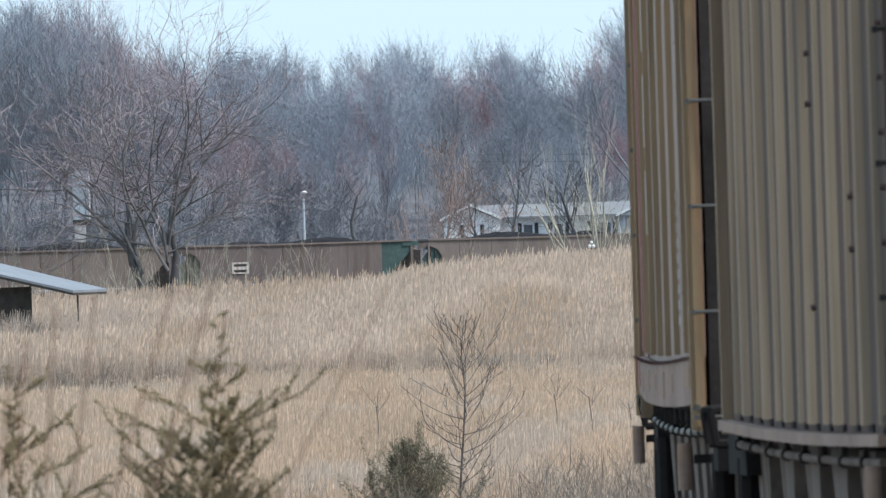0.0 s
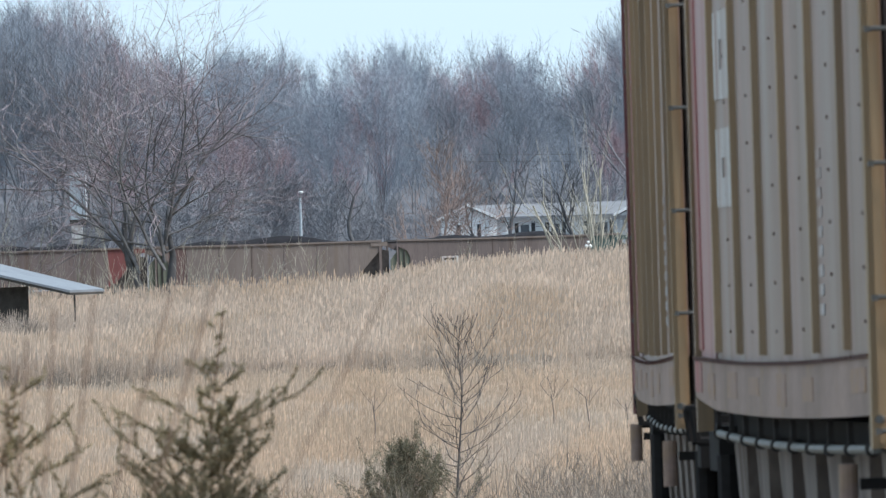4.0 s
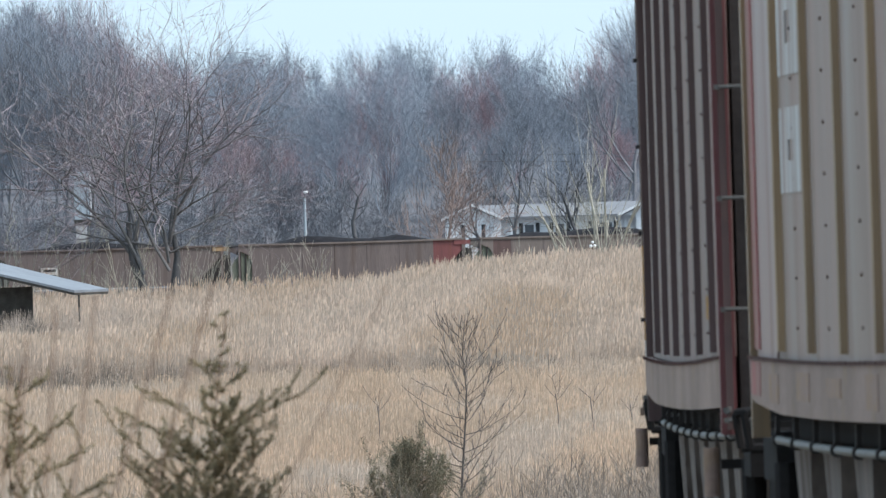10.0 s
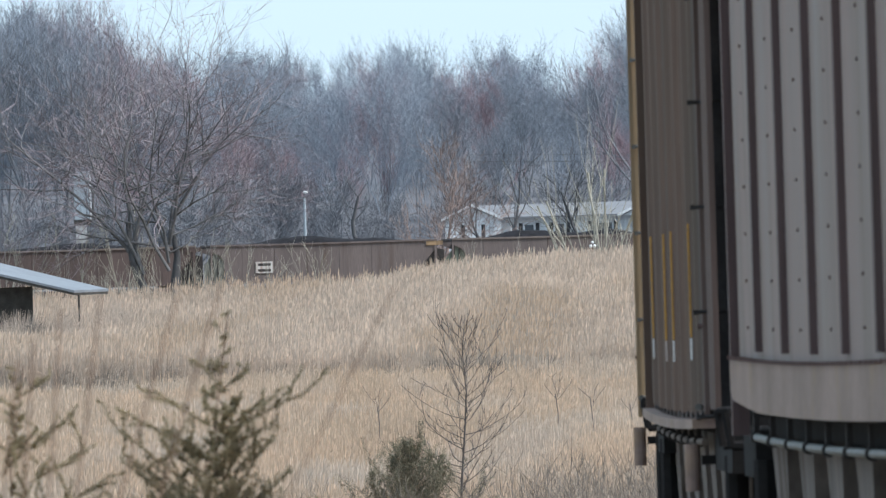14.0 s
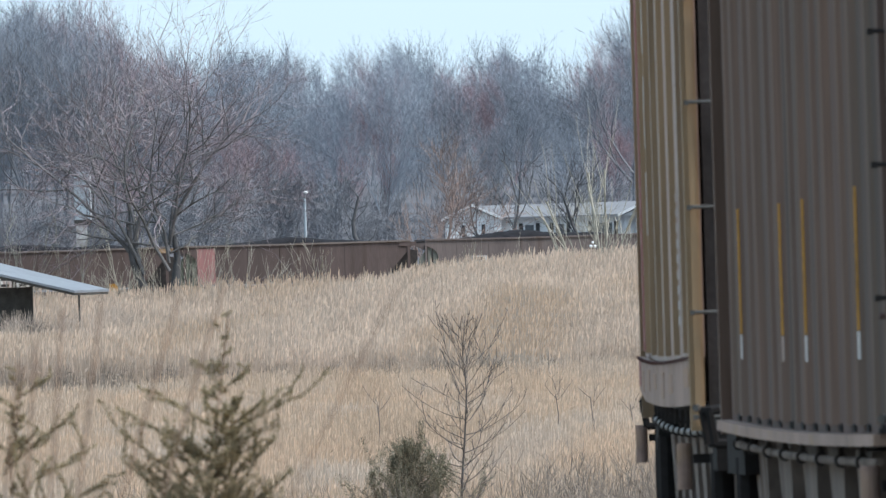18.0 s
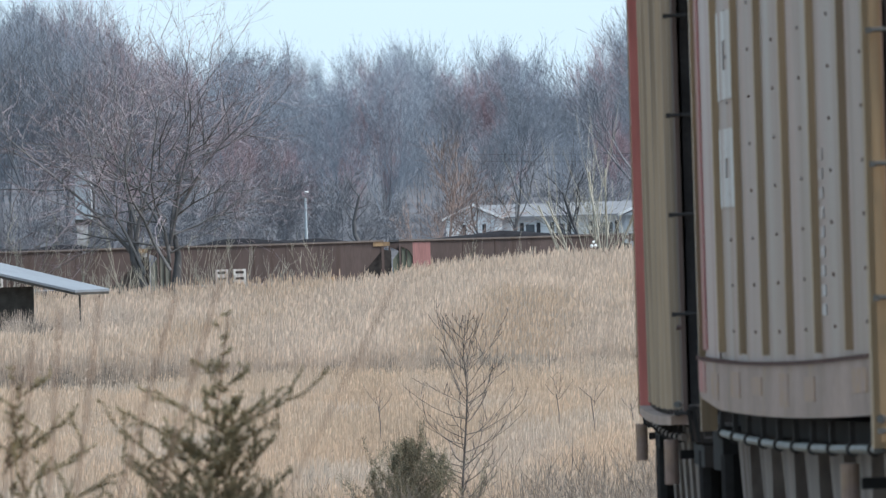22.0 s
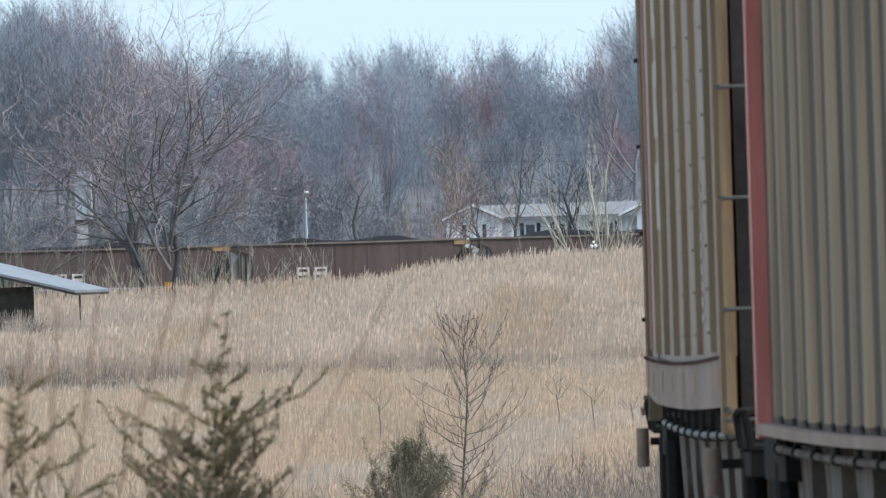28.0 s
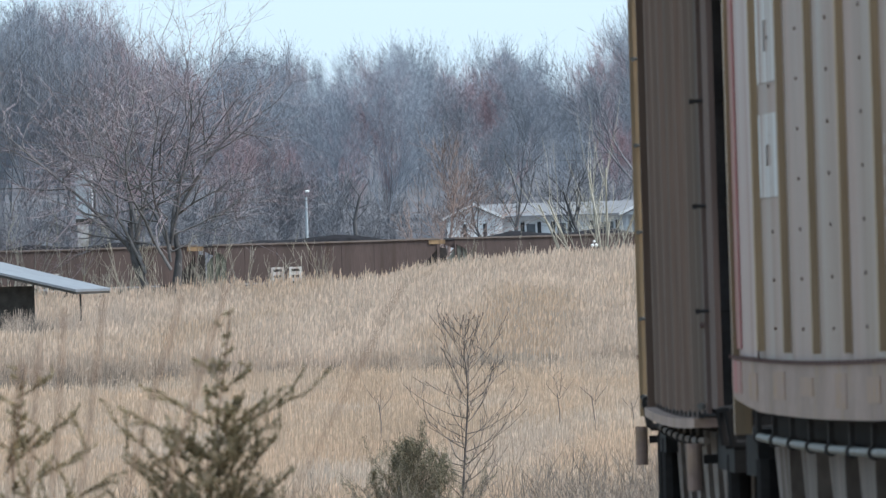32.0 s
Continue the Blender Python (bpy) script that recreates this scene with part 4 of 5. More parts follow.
def limb_mesh(name, segs, mat, sides, parent=None):
    """Tapered limbs, three or more sided."""
    p = np.array([s[0] for s in segs])
    q = np.array([s[1] for s in segs])
    r0, r1 = np.array([s[2] for s in segs]), np.array([s[3] for s in segs])
    d = q - p
    d /= np.linalg.norm(d, axis=1)[:, None] + 1e-9
    ref = np.where(np.abs(d[:, 2:3]) < 0.9, np.array([[0, 0, 1.0]]), np.array([[1.0, 0, 0]]))
    a = np.cross(d, ref)
    a /= np.linalg.norm(a, axis=1)[:, None] + 1e-9
    b = np.cross(d, a)
    rings = []
    for c, r in ((p, r0), (q, r1)):
        for i in range(sides):
            g = 2 * math.pi * i / sides
            rings.append(c + (a * math.cos(g) + b * math.sin(g)) * r[:, None])
    v = np.stack(rings, 1).reshape(-1, 3)
    quad = np.array([(i, (i + 1) % sides, sides + (i + 1) % sides, sides + i) for i in range(sides)])
    f = (quad[None] + 2 * sides * np.arange(len(segs))[:, None, None]).reshape(-1, 4)
    return sheet(name, v, f, mat, parent)


def ribbon_mesh(name, segs, mat, parent=None):
    """Fine twigs as flat slips."""
    p = np.array([s[0] for s in segs])
    q = np.array([s[1] for s in segs])
    r0, r1 = np.array([s[2] for s in segs])[:, None], np.array([s[3] for s in segs])[:, None]
    d = q - p
    a = np.cross(d, np.random.default_rng(len(segs)).normal(0, 1, d.shape))
    a /= np.linalg.norm(a, axis=1)[:, None] + 1e-9
    v = np.stack((p - a * r0, p + a * r0, q + a * r1, q - a * r1), 1).reshape(-1, 3)
    return sheet(name, v, np.arange(4 * len(segs)).reshape(-1, 4), mat, parent)


def tree(name, label, segs, bark, twigs, category="tree", group="", split=1, limbs=None):
    t = tagged(new(name), label, category, group)
    lot = sum(1 for s in segs if s[4] == 0) > 4 and category == "shrub"
    tagged(limb_mesh("stems" if lot else "trunk", [s for s in segs if s[4] < split], bark, 7, t), kind="stuff" if lot else "")
    rest = [s for s in segs if split <= s[4] < 3]
    if rest:
        limb_mesh("crown", rest, limbs or twigs, 3, t)
    fine = [s for s in segs if s[4] >= 3]
    if fine:
        tagged(ribbon_mesh("fine_crown", fine, twigs, t), kind="stuff")
    return t


def put(ob, x, y, dz=0.0, turn=0.0, size=1.0):
    ob.matrix_basis = pose(x, y, float(ground_z([x], [y])[0]) + dz, 0, 0, turn) @ Matrix.Scale(size, 4)
    return ob


def planted(ob, x, y, turn, size, dz=0.0):
    o = copy_thing(ob, pose(x, y, float(ground_z([x], [y])[0]) + dz, 0, 0, turn))
    o.scale = (size, size, size)
    return o


def woods():
    rng = random.Random(11)
    kinds, tops = [], []
    for i in range(6):
        segs = grow(100 + i, 19, 0.66, 3, 0.095, 1, 0.008, (10, 12), 0.5, 0.2)
        segs = twiglets(segs, 4, 0.45, 0.0075, 500 + i)
        tops.append(max(s[1].z for s in segs))
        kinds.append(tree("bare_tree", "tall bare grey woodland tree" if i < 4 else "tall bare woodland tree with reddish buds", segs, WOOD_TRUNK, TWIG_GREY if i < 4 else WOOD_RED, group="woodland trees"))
    # the open-crowned trees that stand over the rest at the wood's edge
    segs = twiglets(grow(131, 19, 0.85, 3, 0.24, 1, 0.014, (8, 10), 0.45, 0.3), 1, 0.7, 0.009, 507)
    tops.append(max(s[1].z for s in segs))
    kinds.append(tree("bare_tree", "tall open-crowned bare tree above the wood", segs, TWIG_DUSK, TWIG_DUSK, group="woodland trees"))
    # skyline: direction across, and rise of the treetops over the eye, both by distance
    sky_x = (-0.06, -0.0283, -0.0247, -0.0214, -0.0209, -0.02, -0.0164, -0.0124, -0.0102, -0.0084, -0.0066, -0.0052, -0.003, -0.0012, 0.0006, 0.0024, 0.0042, 0.0064, 0.0073, 0.0078, 0.0086, 0.0096, 0.0107, 0.0115, 0.06)
    sky_r = (0.0245, 0.0238, 0.0244, 0.0238, 0.022, 0.0208, 0.0202, 0.0204, 0.0202, 0.0196, 0.0192, 0.0197, 0.0204, 0.0203, 0.0194, 0.0196, 0.0201, 0.0191, 0.0176, 0.0158, 0.0176, 0.0186, 0.0198, 0.022, 0.024)
    spots = []
    for row, (y, n) in enumerate(((1240, 26), (1262, 32), (1288, 34), (1315, 36), (1345, 38), (1385, 40), (1430, 42), (1490, 44))):
        half = 40 + row * 3
        for i in range(n):
            x = -half + 2 * half * (i + rng.uniform(0.1, 0.9)) / n
            if row < 1 and -4 < x < 24:
                continue
            spots.append((x, y + rng.uniform(-12, 12)))
    for n, (x, y) in enumerate(spots):
        g = float(ground_z([x], [y])[0])
        full = 1.4 + y * float(np.interp(x / y, sky_x, sky_r)) - g
        h = max(6.0, full * (rng.uniform(0.95, 1.09) if rng.random() < 0.55 else rng.uniform(0.45, 0.8)))
        k = rng.choice((0, 1, 2, 3, 0, 1, 2, 3, 4, 5, 4))
        if n < 6:
            put(kinds[n], x, y, 0, rng.uniform(0, 360), h / tops[n])
        else:
            planted(kinds[k], x, y, rng.uniform(0, 360), h / tops[k])
    for i, (x, y, rise) in enumerate(((-35.2, 1232, 0.0226), (-31.9, 1236, 0.0236), (-29.6, 1240, 0.0233), (-27.0, 1234, 0.0228), (15.2, 1262, 0.0232))):
        h = 1.4 + y * rise - float(ground_z([x], [y])[0])
        if i == 0:
            put(kinds[6], x, y, 0, 0, h / tops[6])
        else:
            planted(kinds[6], x, y, i * 77, h / tops[6])
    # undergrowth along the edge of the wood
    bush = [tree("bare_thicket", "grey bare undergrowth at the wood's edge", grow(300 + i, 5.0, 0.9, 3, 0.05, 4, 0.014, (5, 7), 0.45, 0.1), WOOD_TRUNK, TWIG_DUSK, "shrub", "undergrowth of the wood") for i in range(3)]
    for i in range(60):
        x = -44 + 88 * (i + rng.uniform(0, 1)) / 60
        y = rng.choice((1205, 1218, 1232, 1250)) + rng.uniform(-5, 5)
        if -3 < x < 22 and y < 1212:
            y += 20
        s = rng.uniform(0.7, 1.5)
        if i < 3:
            put(bush[i], x, y, 0, i * 50, s)
        else:
            planted(bush[i % 3], x, y, rng.uniform(0, 360), s)


woods()


def sapling(name, label, seed, height, r, n, reach, low=0.3):
    """A young tree: a straight stem, side shoots that curve upward, and several leaders of nearly one height."""
    rng = random.Random(seed)
    t = tagged(new(name), label, "tree")
    shoots = []
    pts = [Vector((0.035 * height * (i / 8) ** 2 + rng.gauss(0, 0.006) * i, 0, height * i / 8 - 0.2)) for i in range(9)]

    def shoot(p, d, length, rr, turn, depth):
        steps = 6 if depth == 0 else 3
        for j in range(steps):
            d = (d + Vector((rng.gauss(0, 0.11), rng.gauss(0, 0.11), turn + rng.gauss(0, 0.06)))).normalized()
            q = p + d * length / steps
            shoots.append((p, q, max(0.0062, rr * (1 - j / steps * 0.75)), max(0.0055, rr * (1 - (j + 1) / steps * 0.75)), 1))
            if depth < 2 and rng.random() < (0.8 if depth == 0 else 0.45):
                side = (d + Vector((rng.gauss(0, 0.55), rng.gauss(0, 0.55), rng.gauss(0.2, 0.25)))).normalized()
                shoot(q, side, length * rng.uniform(0.16, 0.36), rr * 0.5, turn, depth + 1)
            p = q

    for i in range(n):
        f = low + (0.97 - low) * (i + rng.uniform(0, 1)) / n
        k = min(7, int(f * 8))
        p = pts[k].lerp(pts[k + 1], f * 8 - k)
        a = i * 2.4 + rng.gauss(0, 0.4)
        g = (f - low) / (1 - low)
        rise = rng.uniform(0.1, 0.5) if g < 0.6 else rng.uniform(0.45, 1.1)
        l = (reach * (1.05 - 0.3 * g) if g < 0.6 else height * (1 - f) * 0.95 + 0.15) * rng.uniform(0.65, 1.05)
        shoot(p, Vector((math.cos(a), math.sin(a), rise)).normalized(), l, r * 0.32 * (1.1 - 0.75 * g), 0.09, 0)
    bm = bm_new()
    tube(bm, pts, r, 7)
    for i, v in enumerate(bm.verts):
        v.co = pts[i // 7] + (v.co - pts[i // 7]) * (1 - (i // 7) / 8.6)
    part("trunk", bm, SAPLING_BARK, t)
    limb_mesh("crown", shoots, SAPLING_BARK, 3, t)
    return t


def seedling(name, label, seed, height, r, arms):
    """A bare stem that opens into a few rising arms."""
    rng = random.Random(seed)
    t = tagged(new(name), label, "tree")
    bm = bm_new()
    fork = height - 0.42
    tube(bm, [(rng.gauss(0, 0.006) * k, 0, fork * k / 5 - 0.2 * (k == 0)) for k in range(6)], r, 6)
    part("trunk", bm, GREY_STEM, t)
    segs = []
    for k in range(arms):
        out = (k - (arms - 1) / 2) / max(1, (arms - 1) / 2)
        p = Vector((0, 0, fork - rng.uniform(0, 0.28)))
        d = Vector((out * 0.9, rng.gauss(0, 0.3), 1)).normalized()
        for j in range(4):
            d = (d + Vector((rng.gauss(0, 0.1), 0, 0.03))).normalized()
            q = p + d * rng.uniform(0.09, 0.14)
            segs.append((p, q, r * 0.6, r * 0.5, 1))
            if rng.random() < 0.5:
                segs.append((q, q + Vector((rng.gauss(0, 0.1), rng.gauss(0, 0.1), rng.uniform(0.06, 0.16))), r * 0.4, r * 0.3, 1))
            p = q
    limb_mesh("crown", segs, GREY_STEM, 3, t)
    return t


def copse():
    # two leaning trunks, ascending leaders, and long level limbs below them
    starts = []
    rng = random.Random(19)
    for foot, lean, leaders in ((-0.35, -0.26, 5), (0.2, 0.05, 6)):
        starts.append(((foot, 0, -0.4), (lean, 0, 1), 7.0, 0.46, 9))
        for k in range(leaders):
            out = (k - (leaders - 1) / 2) * 0.17 + lean * 1.2
            z = 3.0 + 0.65 * k + rng.uniform(-0.4, 0.4)
            starts.append(((foot + lean * z, rng.uniform(-0.1, 0.1), z), (out + rng.gauss(0, 0.04), rng.gauss(0, 0.22), 1), (16.2 - z) * rng.uniform(0.85, 1.05), 0.15 * rng.uniform(0.75, 1.15), 1))
    for k in range(10):
        side = -1 if k % 2 else 1
        z = 4.4 + 5.4 * k / 10
        starts.append(((side * 0.12 * z - 0.1, 0, z), (side, rng.gauss(0, 0.5), rng.uniform(0.15, 0.7)), rng.uniform(5.4, 8.4), 0.085 * rng.uniform(0.8, 1.2), 1))
    segs = grow(7, 17.0, 1.15, 3, 0.3, 1, 0.0105, (8, 9), 0.2, 0.2, starts=starts, arch=0.8, bend=0.2)
    segs = [(p, q, a, b, 0 if lv == 9 else lv) for p, q, a, b, lv in segs]
    big = tree("spreading_tree", "large bare spreading tree with reddish buds", twiglets(segs, 1, 0.8, 0.0085, 71), BARK, TWIG_RED, split=1, limbs=LIMB_GREY)
    put(big, -18.1, 1010, 0, 0, 1.05)
    pale = [tree("bare_shrub", "pale slender bare saplings at the railway", grow(60 + i, 4.6, 0.62, 2, 0.038, 2, 0.011, (3, 5), 0.6, 0.25), TWIG_PALE, TWIG_PALE, "shrub", "shrubs along the railway") for i in range(3)]
    where = [(-8.2, 1017, 1.0), (1.4, 1016, 1.1), (8.8, 1018, 1.15), (10.8, 1016, 0.9), (-11, 1015, 0.8), (-23, 1012, 1.3), (-26.5, 1010, 1.2), (-14.5, 1014, 0.9), (5.2, 1018, 0.8), (12.3, 1019, 1.0), (-21.2, 1016, 1.55), (-20.4, 1017, 1.4), (-28.2, 1012, 1.5)]
    rng = random.Random(77)
    where += [(rng.uniform(-30, -12), rng.uniform(1000, 1012), rng.uniform(0.5, 1.15)) for _ in range(30)] + [(rng.uniform(-9, 14), rng.uniform(1012, 1018), rng.uniform(0.5, 0.8)) for _ in range(8)]
    for i, (x, y, s) in enumerate(where):
        if i < 3:
            put(pale[i], x, y, 0, i * 70, s)
        else:
            planted(pale[i % 3], x, y, i * 47, s)
    for x, y, s, a in ((12.2, 1018, 1.5, 250), (-8.6, 1017, 1.1, 80)):
        planted(pale[1], x, y, a, s)
    # a clump of tall pale stems spreading from one foot
    fan = [((0.1 * k - 0.25, 0, -0.3), ((k - 2.5) * 0.17, rng.gauss(0, 0.1), 1), rng.uniform(5.6, 7.4), 0.065, 1) for k in range(6)]
    poplar = tagged(new("pale_sapling_clump"), "tall pale yellowish saplings spreading from one foot", "tree")
    shoots = []
    for k, way in enumerate(fan):
        segs = grow(64 + k, 7, 0.7, 2, 0.06, 1, 0.014, (5, 7), 0.6, 0.3, starts=(way,))
        line = [g for g in segs if g[4] == 1]
        bm = bm_new()
        tube(bm, [line[0][0]] + [g[1] for g in line], 0.045, 6)
        part("stem", bm, TWIG_PALE, poplar)
        shoots += [g for g in segs if g[4] > 1]
    tagged(limb_mesh("crown", shoots, TWIG_PALE, 3, poplar), kind="stuff")
    put(poplar, 9.6, 1016, 0, 0, 1.35)
    red = tree("red_bud_tree", "small bare tree with rusty red twigs", grow(91, 6.4, 0.9, 3, 0.07, 2, 0.0095, (7, 9), 0.4, 0.2), TWIG_RUSSET, TWIG_RUSSET)
    put(red, -0.8, 1062, 0, 0, 1.6)
    yard = [tree("yard_tree", "dark-trunked bare yard tree before the house", grow(95 + i, 9.0, 0.8, 3, 0.2, 2, 0.012, (4, 5), 0.4, 0.4), BARK, BARK) for i in range(2)]
    put(yard[0], 4.6, 1150)
    put(yard[1], 11.2, 1152)
    white = tree("white_bud_tree", "bare tree with pale blossom buds", grow(99, 6.5, 0.95, 3, 0.1, 2, 0.014, (5, 7), 0.4, 0.2), TWIG_PALE, TWIG_PALE)
    put(white, 12.0, 1160)
    rng = random.Random(5)
    crook = [(Vector((-0.16 * k + 0.5 * math.sin(k * 0.9), 0, 0.95 * k - 0.3)), 0.27 - 0.022 * k) for k in range(9)]
    segs = [(a[0], b[0], a[1], b[1], 0) for a, b in zip(crook, crook[1:])]
    for k in (4, 6, 7, 8):
        p = crook[k][0]
        for side in (-1, 1):
            q = p + Vector((side * rng.uniform(0.4, 1.1), 0, rng.uniform(0.3, 0.9)))
            segs += [(p, q, 0.05, 0.035, 1), (q, q + Vector((side * 0.3, 0, rng.uniform(0.4, 0.9))), 0.035, 0.02, 1)]
    snag = tree("dead_snag", "crooked dead tree trunk with broken limbs", segs, BARK, BARK)
    put(snag, -5.2, 1135, 0, 0, 0.95)
    # near, in the low field
    put(sapling("bare_sapling", "slender bare young tree in the reeds", 20, 6.85, 0.048, 56, 1.7, 0.3), 0.22, 343, 0.25)
    for i, (x, h, arms) in enumerate(((-2.3, 2.4, 4), (3.65, 2.5, 4), (4.83, 2.45, 3), (6.1, 2.3, 2))):
        put(seedling("bare_seedling", "thin bare seedling with forked arms among reeds", 200 + i, h, 0.011, arms), x, 520, 0, 0, 1.5)


copse()


def cedar(name, label, seed, height, width, n, mat, leaf, spire=1.0, lift=(0.35, 0.95), low=0.02, leaders=(), cap=9.0, curl=(0.2, 1.0), thin=1.0, young=False, boughs_to=(), body=0.17):
    """A juniper: a stem, curved boughs that fork, and many small sprays in tufts."""
    rng = random.Random(seed)
    t = tagged(new(name), label, "shrub")
    bm = bm_new()
    tube(bm, [(0.02 * math.sin(k * 1.7), 0.015 * math.cos(k * 2.1), -0.3 + (height + 0.3) * k / 8) for k in range(9)], 0.0013 if young else height * 0.0014, 6)
    part("trunk", bm, TWIG_FORE, t)
    V, Fc, boughs = [], [], []

    loose = 0.2 if young else 0.75

    def tuft(c, d, size):
        for _ in range(7 if young else 5):
            e = (d * 1.3 + Vector((rng.gauss(0, 0.6), rng.gauss(0, 0.6), rng.gauss(0.1, 0.5)))).normalized()
            o = e.orthogonal().normalized() * size * rng.uniform(0.08, 0.17)
            o.rotate(Matrix.Rotation(rng.uniform(0, 6.3), 3, e))
            l = size * rng.uniform(0.5, 1.2)
            b = c + Vector((rng.gauss(0, size * loose), rng.gauss(0, size * loose), rng.gauss(0, size * loose)))
            k = len(V)
            V.extend((b - o, b + o, b + e * l * 0.7 + o * 0.8, b + e * l, b + e * l * 0.6 - o * 0.9))
            Fc.extend(((k, k + 1, k + 2), (k, k + 2, k + 3), (k, k + 3, k + 4)))

    def shoot(p, d, reach, up, r, depth, wob=1.0):
        q, step = p, reach / 5
        for k in range(5):
            d = (d + Vector((rng.gauss(0, 0.16) * wob, rng.gauss(0, 0.16) * wob, up * 0.22 + rng.gauss(0, 0.08) * wob))).normalized()
            e = q + d * step
            boughs.append((q, e, r * (1 - k / 6), r * (1 - (k + 1) / 6), 1))
            m = max(1, int(step / leaf * 1.7))
            for s in range(m):
                if depth > 0 or k > 0:
                    tuft(q.lerp(e, (s + rng.random()) / m), d, leaf)
            if depth == 0 and k > 0 and rng.random() < (1.4 - wob if wob < 1 else 0.75):
                side = (d + Vector((rng.gauss(0, 0.9), rng.gauss(0, 0.9), rng.uniform(0, 0.9)))).normalized()
                shoot(e, side, reach * rng.uniform(0.25, 0.5), up, r * 0.5, 1)
            q = e

    if young:
        # a thin leader with a few tufted knots, long ascending boughs, and a body that fills below them
        for k in range(9):
            deep = 0.012 + 0.018 * k + rng.uniform(-0.005, 0.005)
            for _ in range(1 + k // 4):
                a = rng.uniform(0, 2 * math.pi)
                shoot(Vector((0, 0, height - deep)), Vector((math.cos(a), math.sin(a), rng.uniform(0.2, 0.9))).normalized(), rng.uniform(0.012, 0.03), 0.2, 0.0012, 1)
        for dx, drop in boughs_to:
            foot = Vector((0, 0, height - drop - abs(dx) * rng.uniform(0.45, 0.75)))
            tip = Vector((dx, rng.uniform(-0.4, 0.4) * abs(dx), height - drop))
            shoot(foot, (tip - foot).normalized(), (tip - foot).length, 0.0, 0.0013, 0, 0.4)
        for k in range(n):
            deep = body + 0.34 * rng.random() ** 0.75
            half = 0.014 + 0.52 * max(0.0, deep - body * 0.8) ** 0.9
            r = half * rng.uniform(0.25, 1.0)
            a = rng.uniform(0, 2 * math.pi)
            shoot(Vector((rng.uniform(-0.5, 0.25) * max(0.0, deep - body), 0, height - deep - 0.6 * r)), Vector((math.cos(a), math.sin(a), rng.uniform(0.4, 1.1))).normalized(), r * 1.1, rng.uniform(0.0, 0.4), 0.0011, 0)
    for k in range(0 if young else n):
        f = low + (0.985 - low) * rng.random() ** thin
        reach = min(cap, width * (1 - f) ** spire) * rng.uniform(0.3, 1.2) + 0.01
        a = rng.uniform(0, 2 * math.pi)
        shoot(Vector((0, 0, height * f)), Vector((math.cos(a), math.sin(a), rng.uniform(*lift))).normalized(), reach, rng.uniform(*curl), height * 0.0008, 0)
    for x, y, z in leaders:
        for k in range(12):
            a = rng.uniform(0, 2 * math.pi)
            shoot(Vector((x, y, z * (0.66 + 0.33 * k / 12))), Vector((math.cos(a), math.sin(a), 1.0)).normalized(), 0.13 * height * (1.12 - k / 12), 0.6, height * 0.0011, 0)
    tagged(limb_mesh("branchwork", boughs, TWIG_FORE, 3, t), kind="stuff")
    tagged(sheet("needles", V, Fc, mat, t), kind="stuff")
    return t


put(cedar("cedar_bush", "dark green cedar bush in dry grass", 5, 4.1, 2.5, 230, CEDAR_DARK, 0.04, 0.75, (0.3, 1.0), 0.25, ((-0.75, 0, 3.55), (0.32, 0, 4.55), (0.75, 0, 3.8), (-0.3, 0, 3.9))), -0.88, 338, 0.1)
YOUNG = (("blurred young cedar with bronzed sprays", -0.436, 1.49, 120, 8, 0.15,
          ((0.052, 0.115), (0.16, 0.155), (0.075, 0.18), (0.11, 0.215), (-0.12, 0.165), (-0.045, 0.105), (-0.03, 0.15), (-0.15, 0.2), (-0.105, 0.225), (-0.19, 0.27), (-0.16, 0.33), (-0.2, 0.24), (0.09, 0.27))),
         ("blurred young cedar with sparse bronzed sprays", -0.83, 1.40, 44, 9, 0.1,
          ((0.06, 0.03), (0.1, 0.1), (0.13, 0.16), (0.16, 0.23), (-0.07, 0.04), (-0.1, 0.12), (0.12, 0.29), (0.07, 0.13))))
for _what, _x, _top, _n, _s, _body, _tips in YOUNG:
    _k = 50 / 30
    _z = float(ground_z([_x * _k], [50])[0])
    _c = cedar("young_cedar", _what, _s, (1.4 + (_top - 1.4) * _k - _z) / _k, 1.0, _n, CEDAR, 0.0092, young=True, boughs_to=_tips, body=_body)
    _c.matrix_basis = pose(_x * _k, 50, _z) @ Matrix.Scale(_k, 4)
    SWAYING.append((_c, _c.matrix_basis.copy(), 0.023))


def stalks():
    rng = random.Random(4)
    for i, (x0, x1, top, y) in enumerate(((-0.521, -0.378, 1.473, 17), (-0.599, -0.298, 1.472, 17), (-0.568, -0.25, 1.483, 17), (-0.515, -0.421, 1.461, 17), (-0.599, -0.059, 1.477, 17), (-0.536, -0.455, 1.428, 17), (-0.583, -0.472, 1.404, 17))):
        bm = bm_new()
        k = 24 / 17
        tip, foot = Vector((x1 * k, 24, 1.4 + (top - 1.4) * k)), Vector((x0 * k, 24, 1.4 + (0.5 - 1.4) * k))
        g = float(ground_z([x0], [24])[0]) - 0.05
        foot = tip + (foot - tip) * ((tip.z - g) / (tip.z - foot.z))
        run = tip - foot
        pts = [run * (j / 11) + Vector((rng.uniform(-0.002, 0.002), 0, 0)) for j in range(12)]
        tube(bm, pts, 0.0015 if i == 4 else 0.002, 5)
        ob = tagged(part("weed_stalk", bm, TWIG_FORE), "blurred tall dry weed stalk", "weed", "tall weed stalks")
        ob.matrix_basis = pose(*foot)
        SWAYING.append((ob, ob.matrix_basis.copy(), 0.03 + 0.01 * (i % 3)))


stalks()


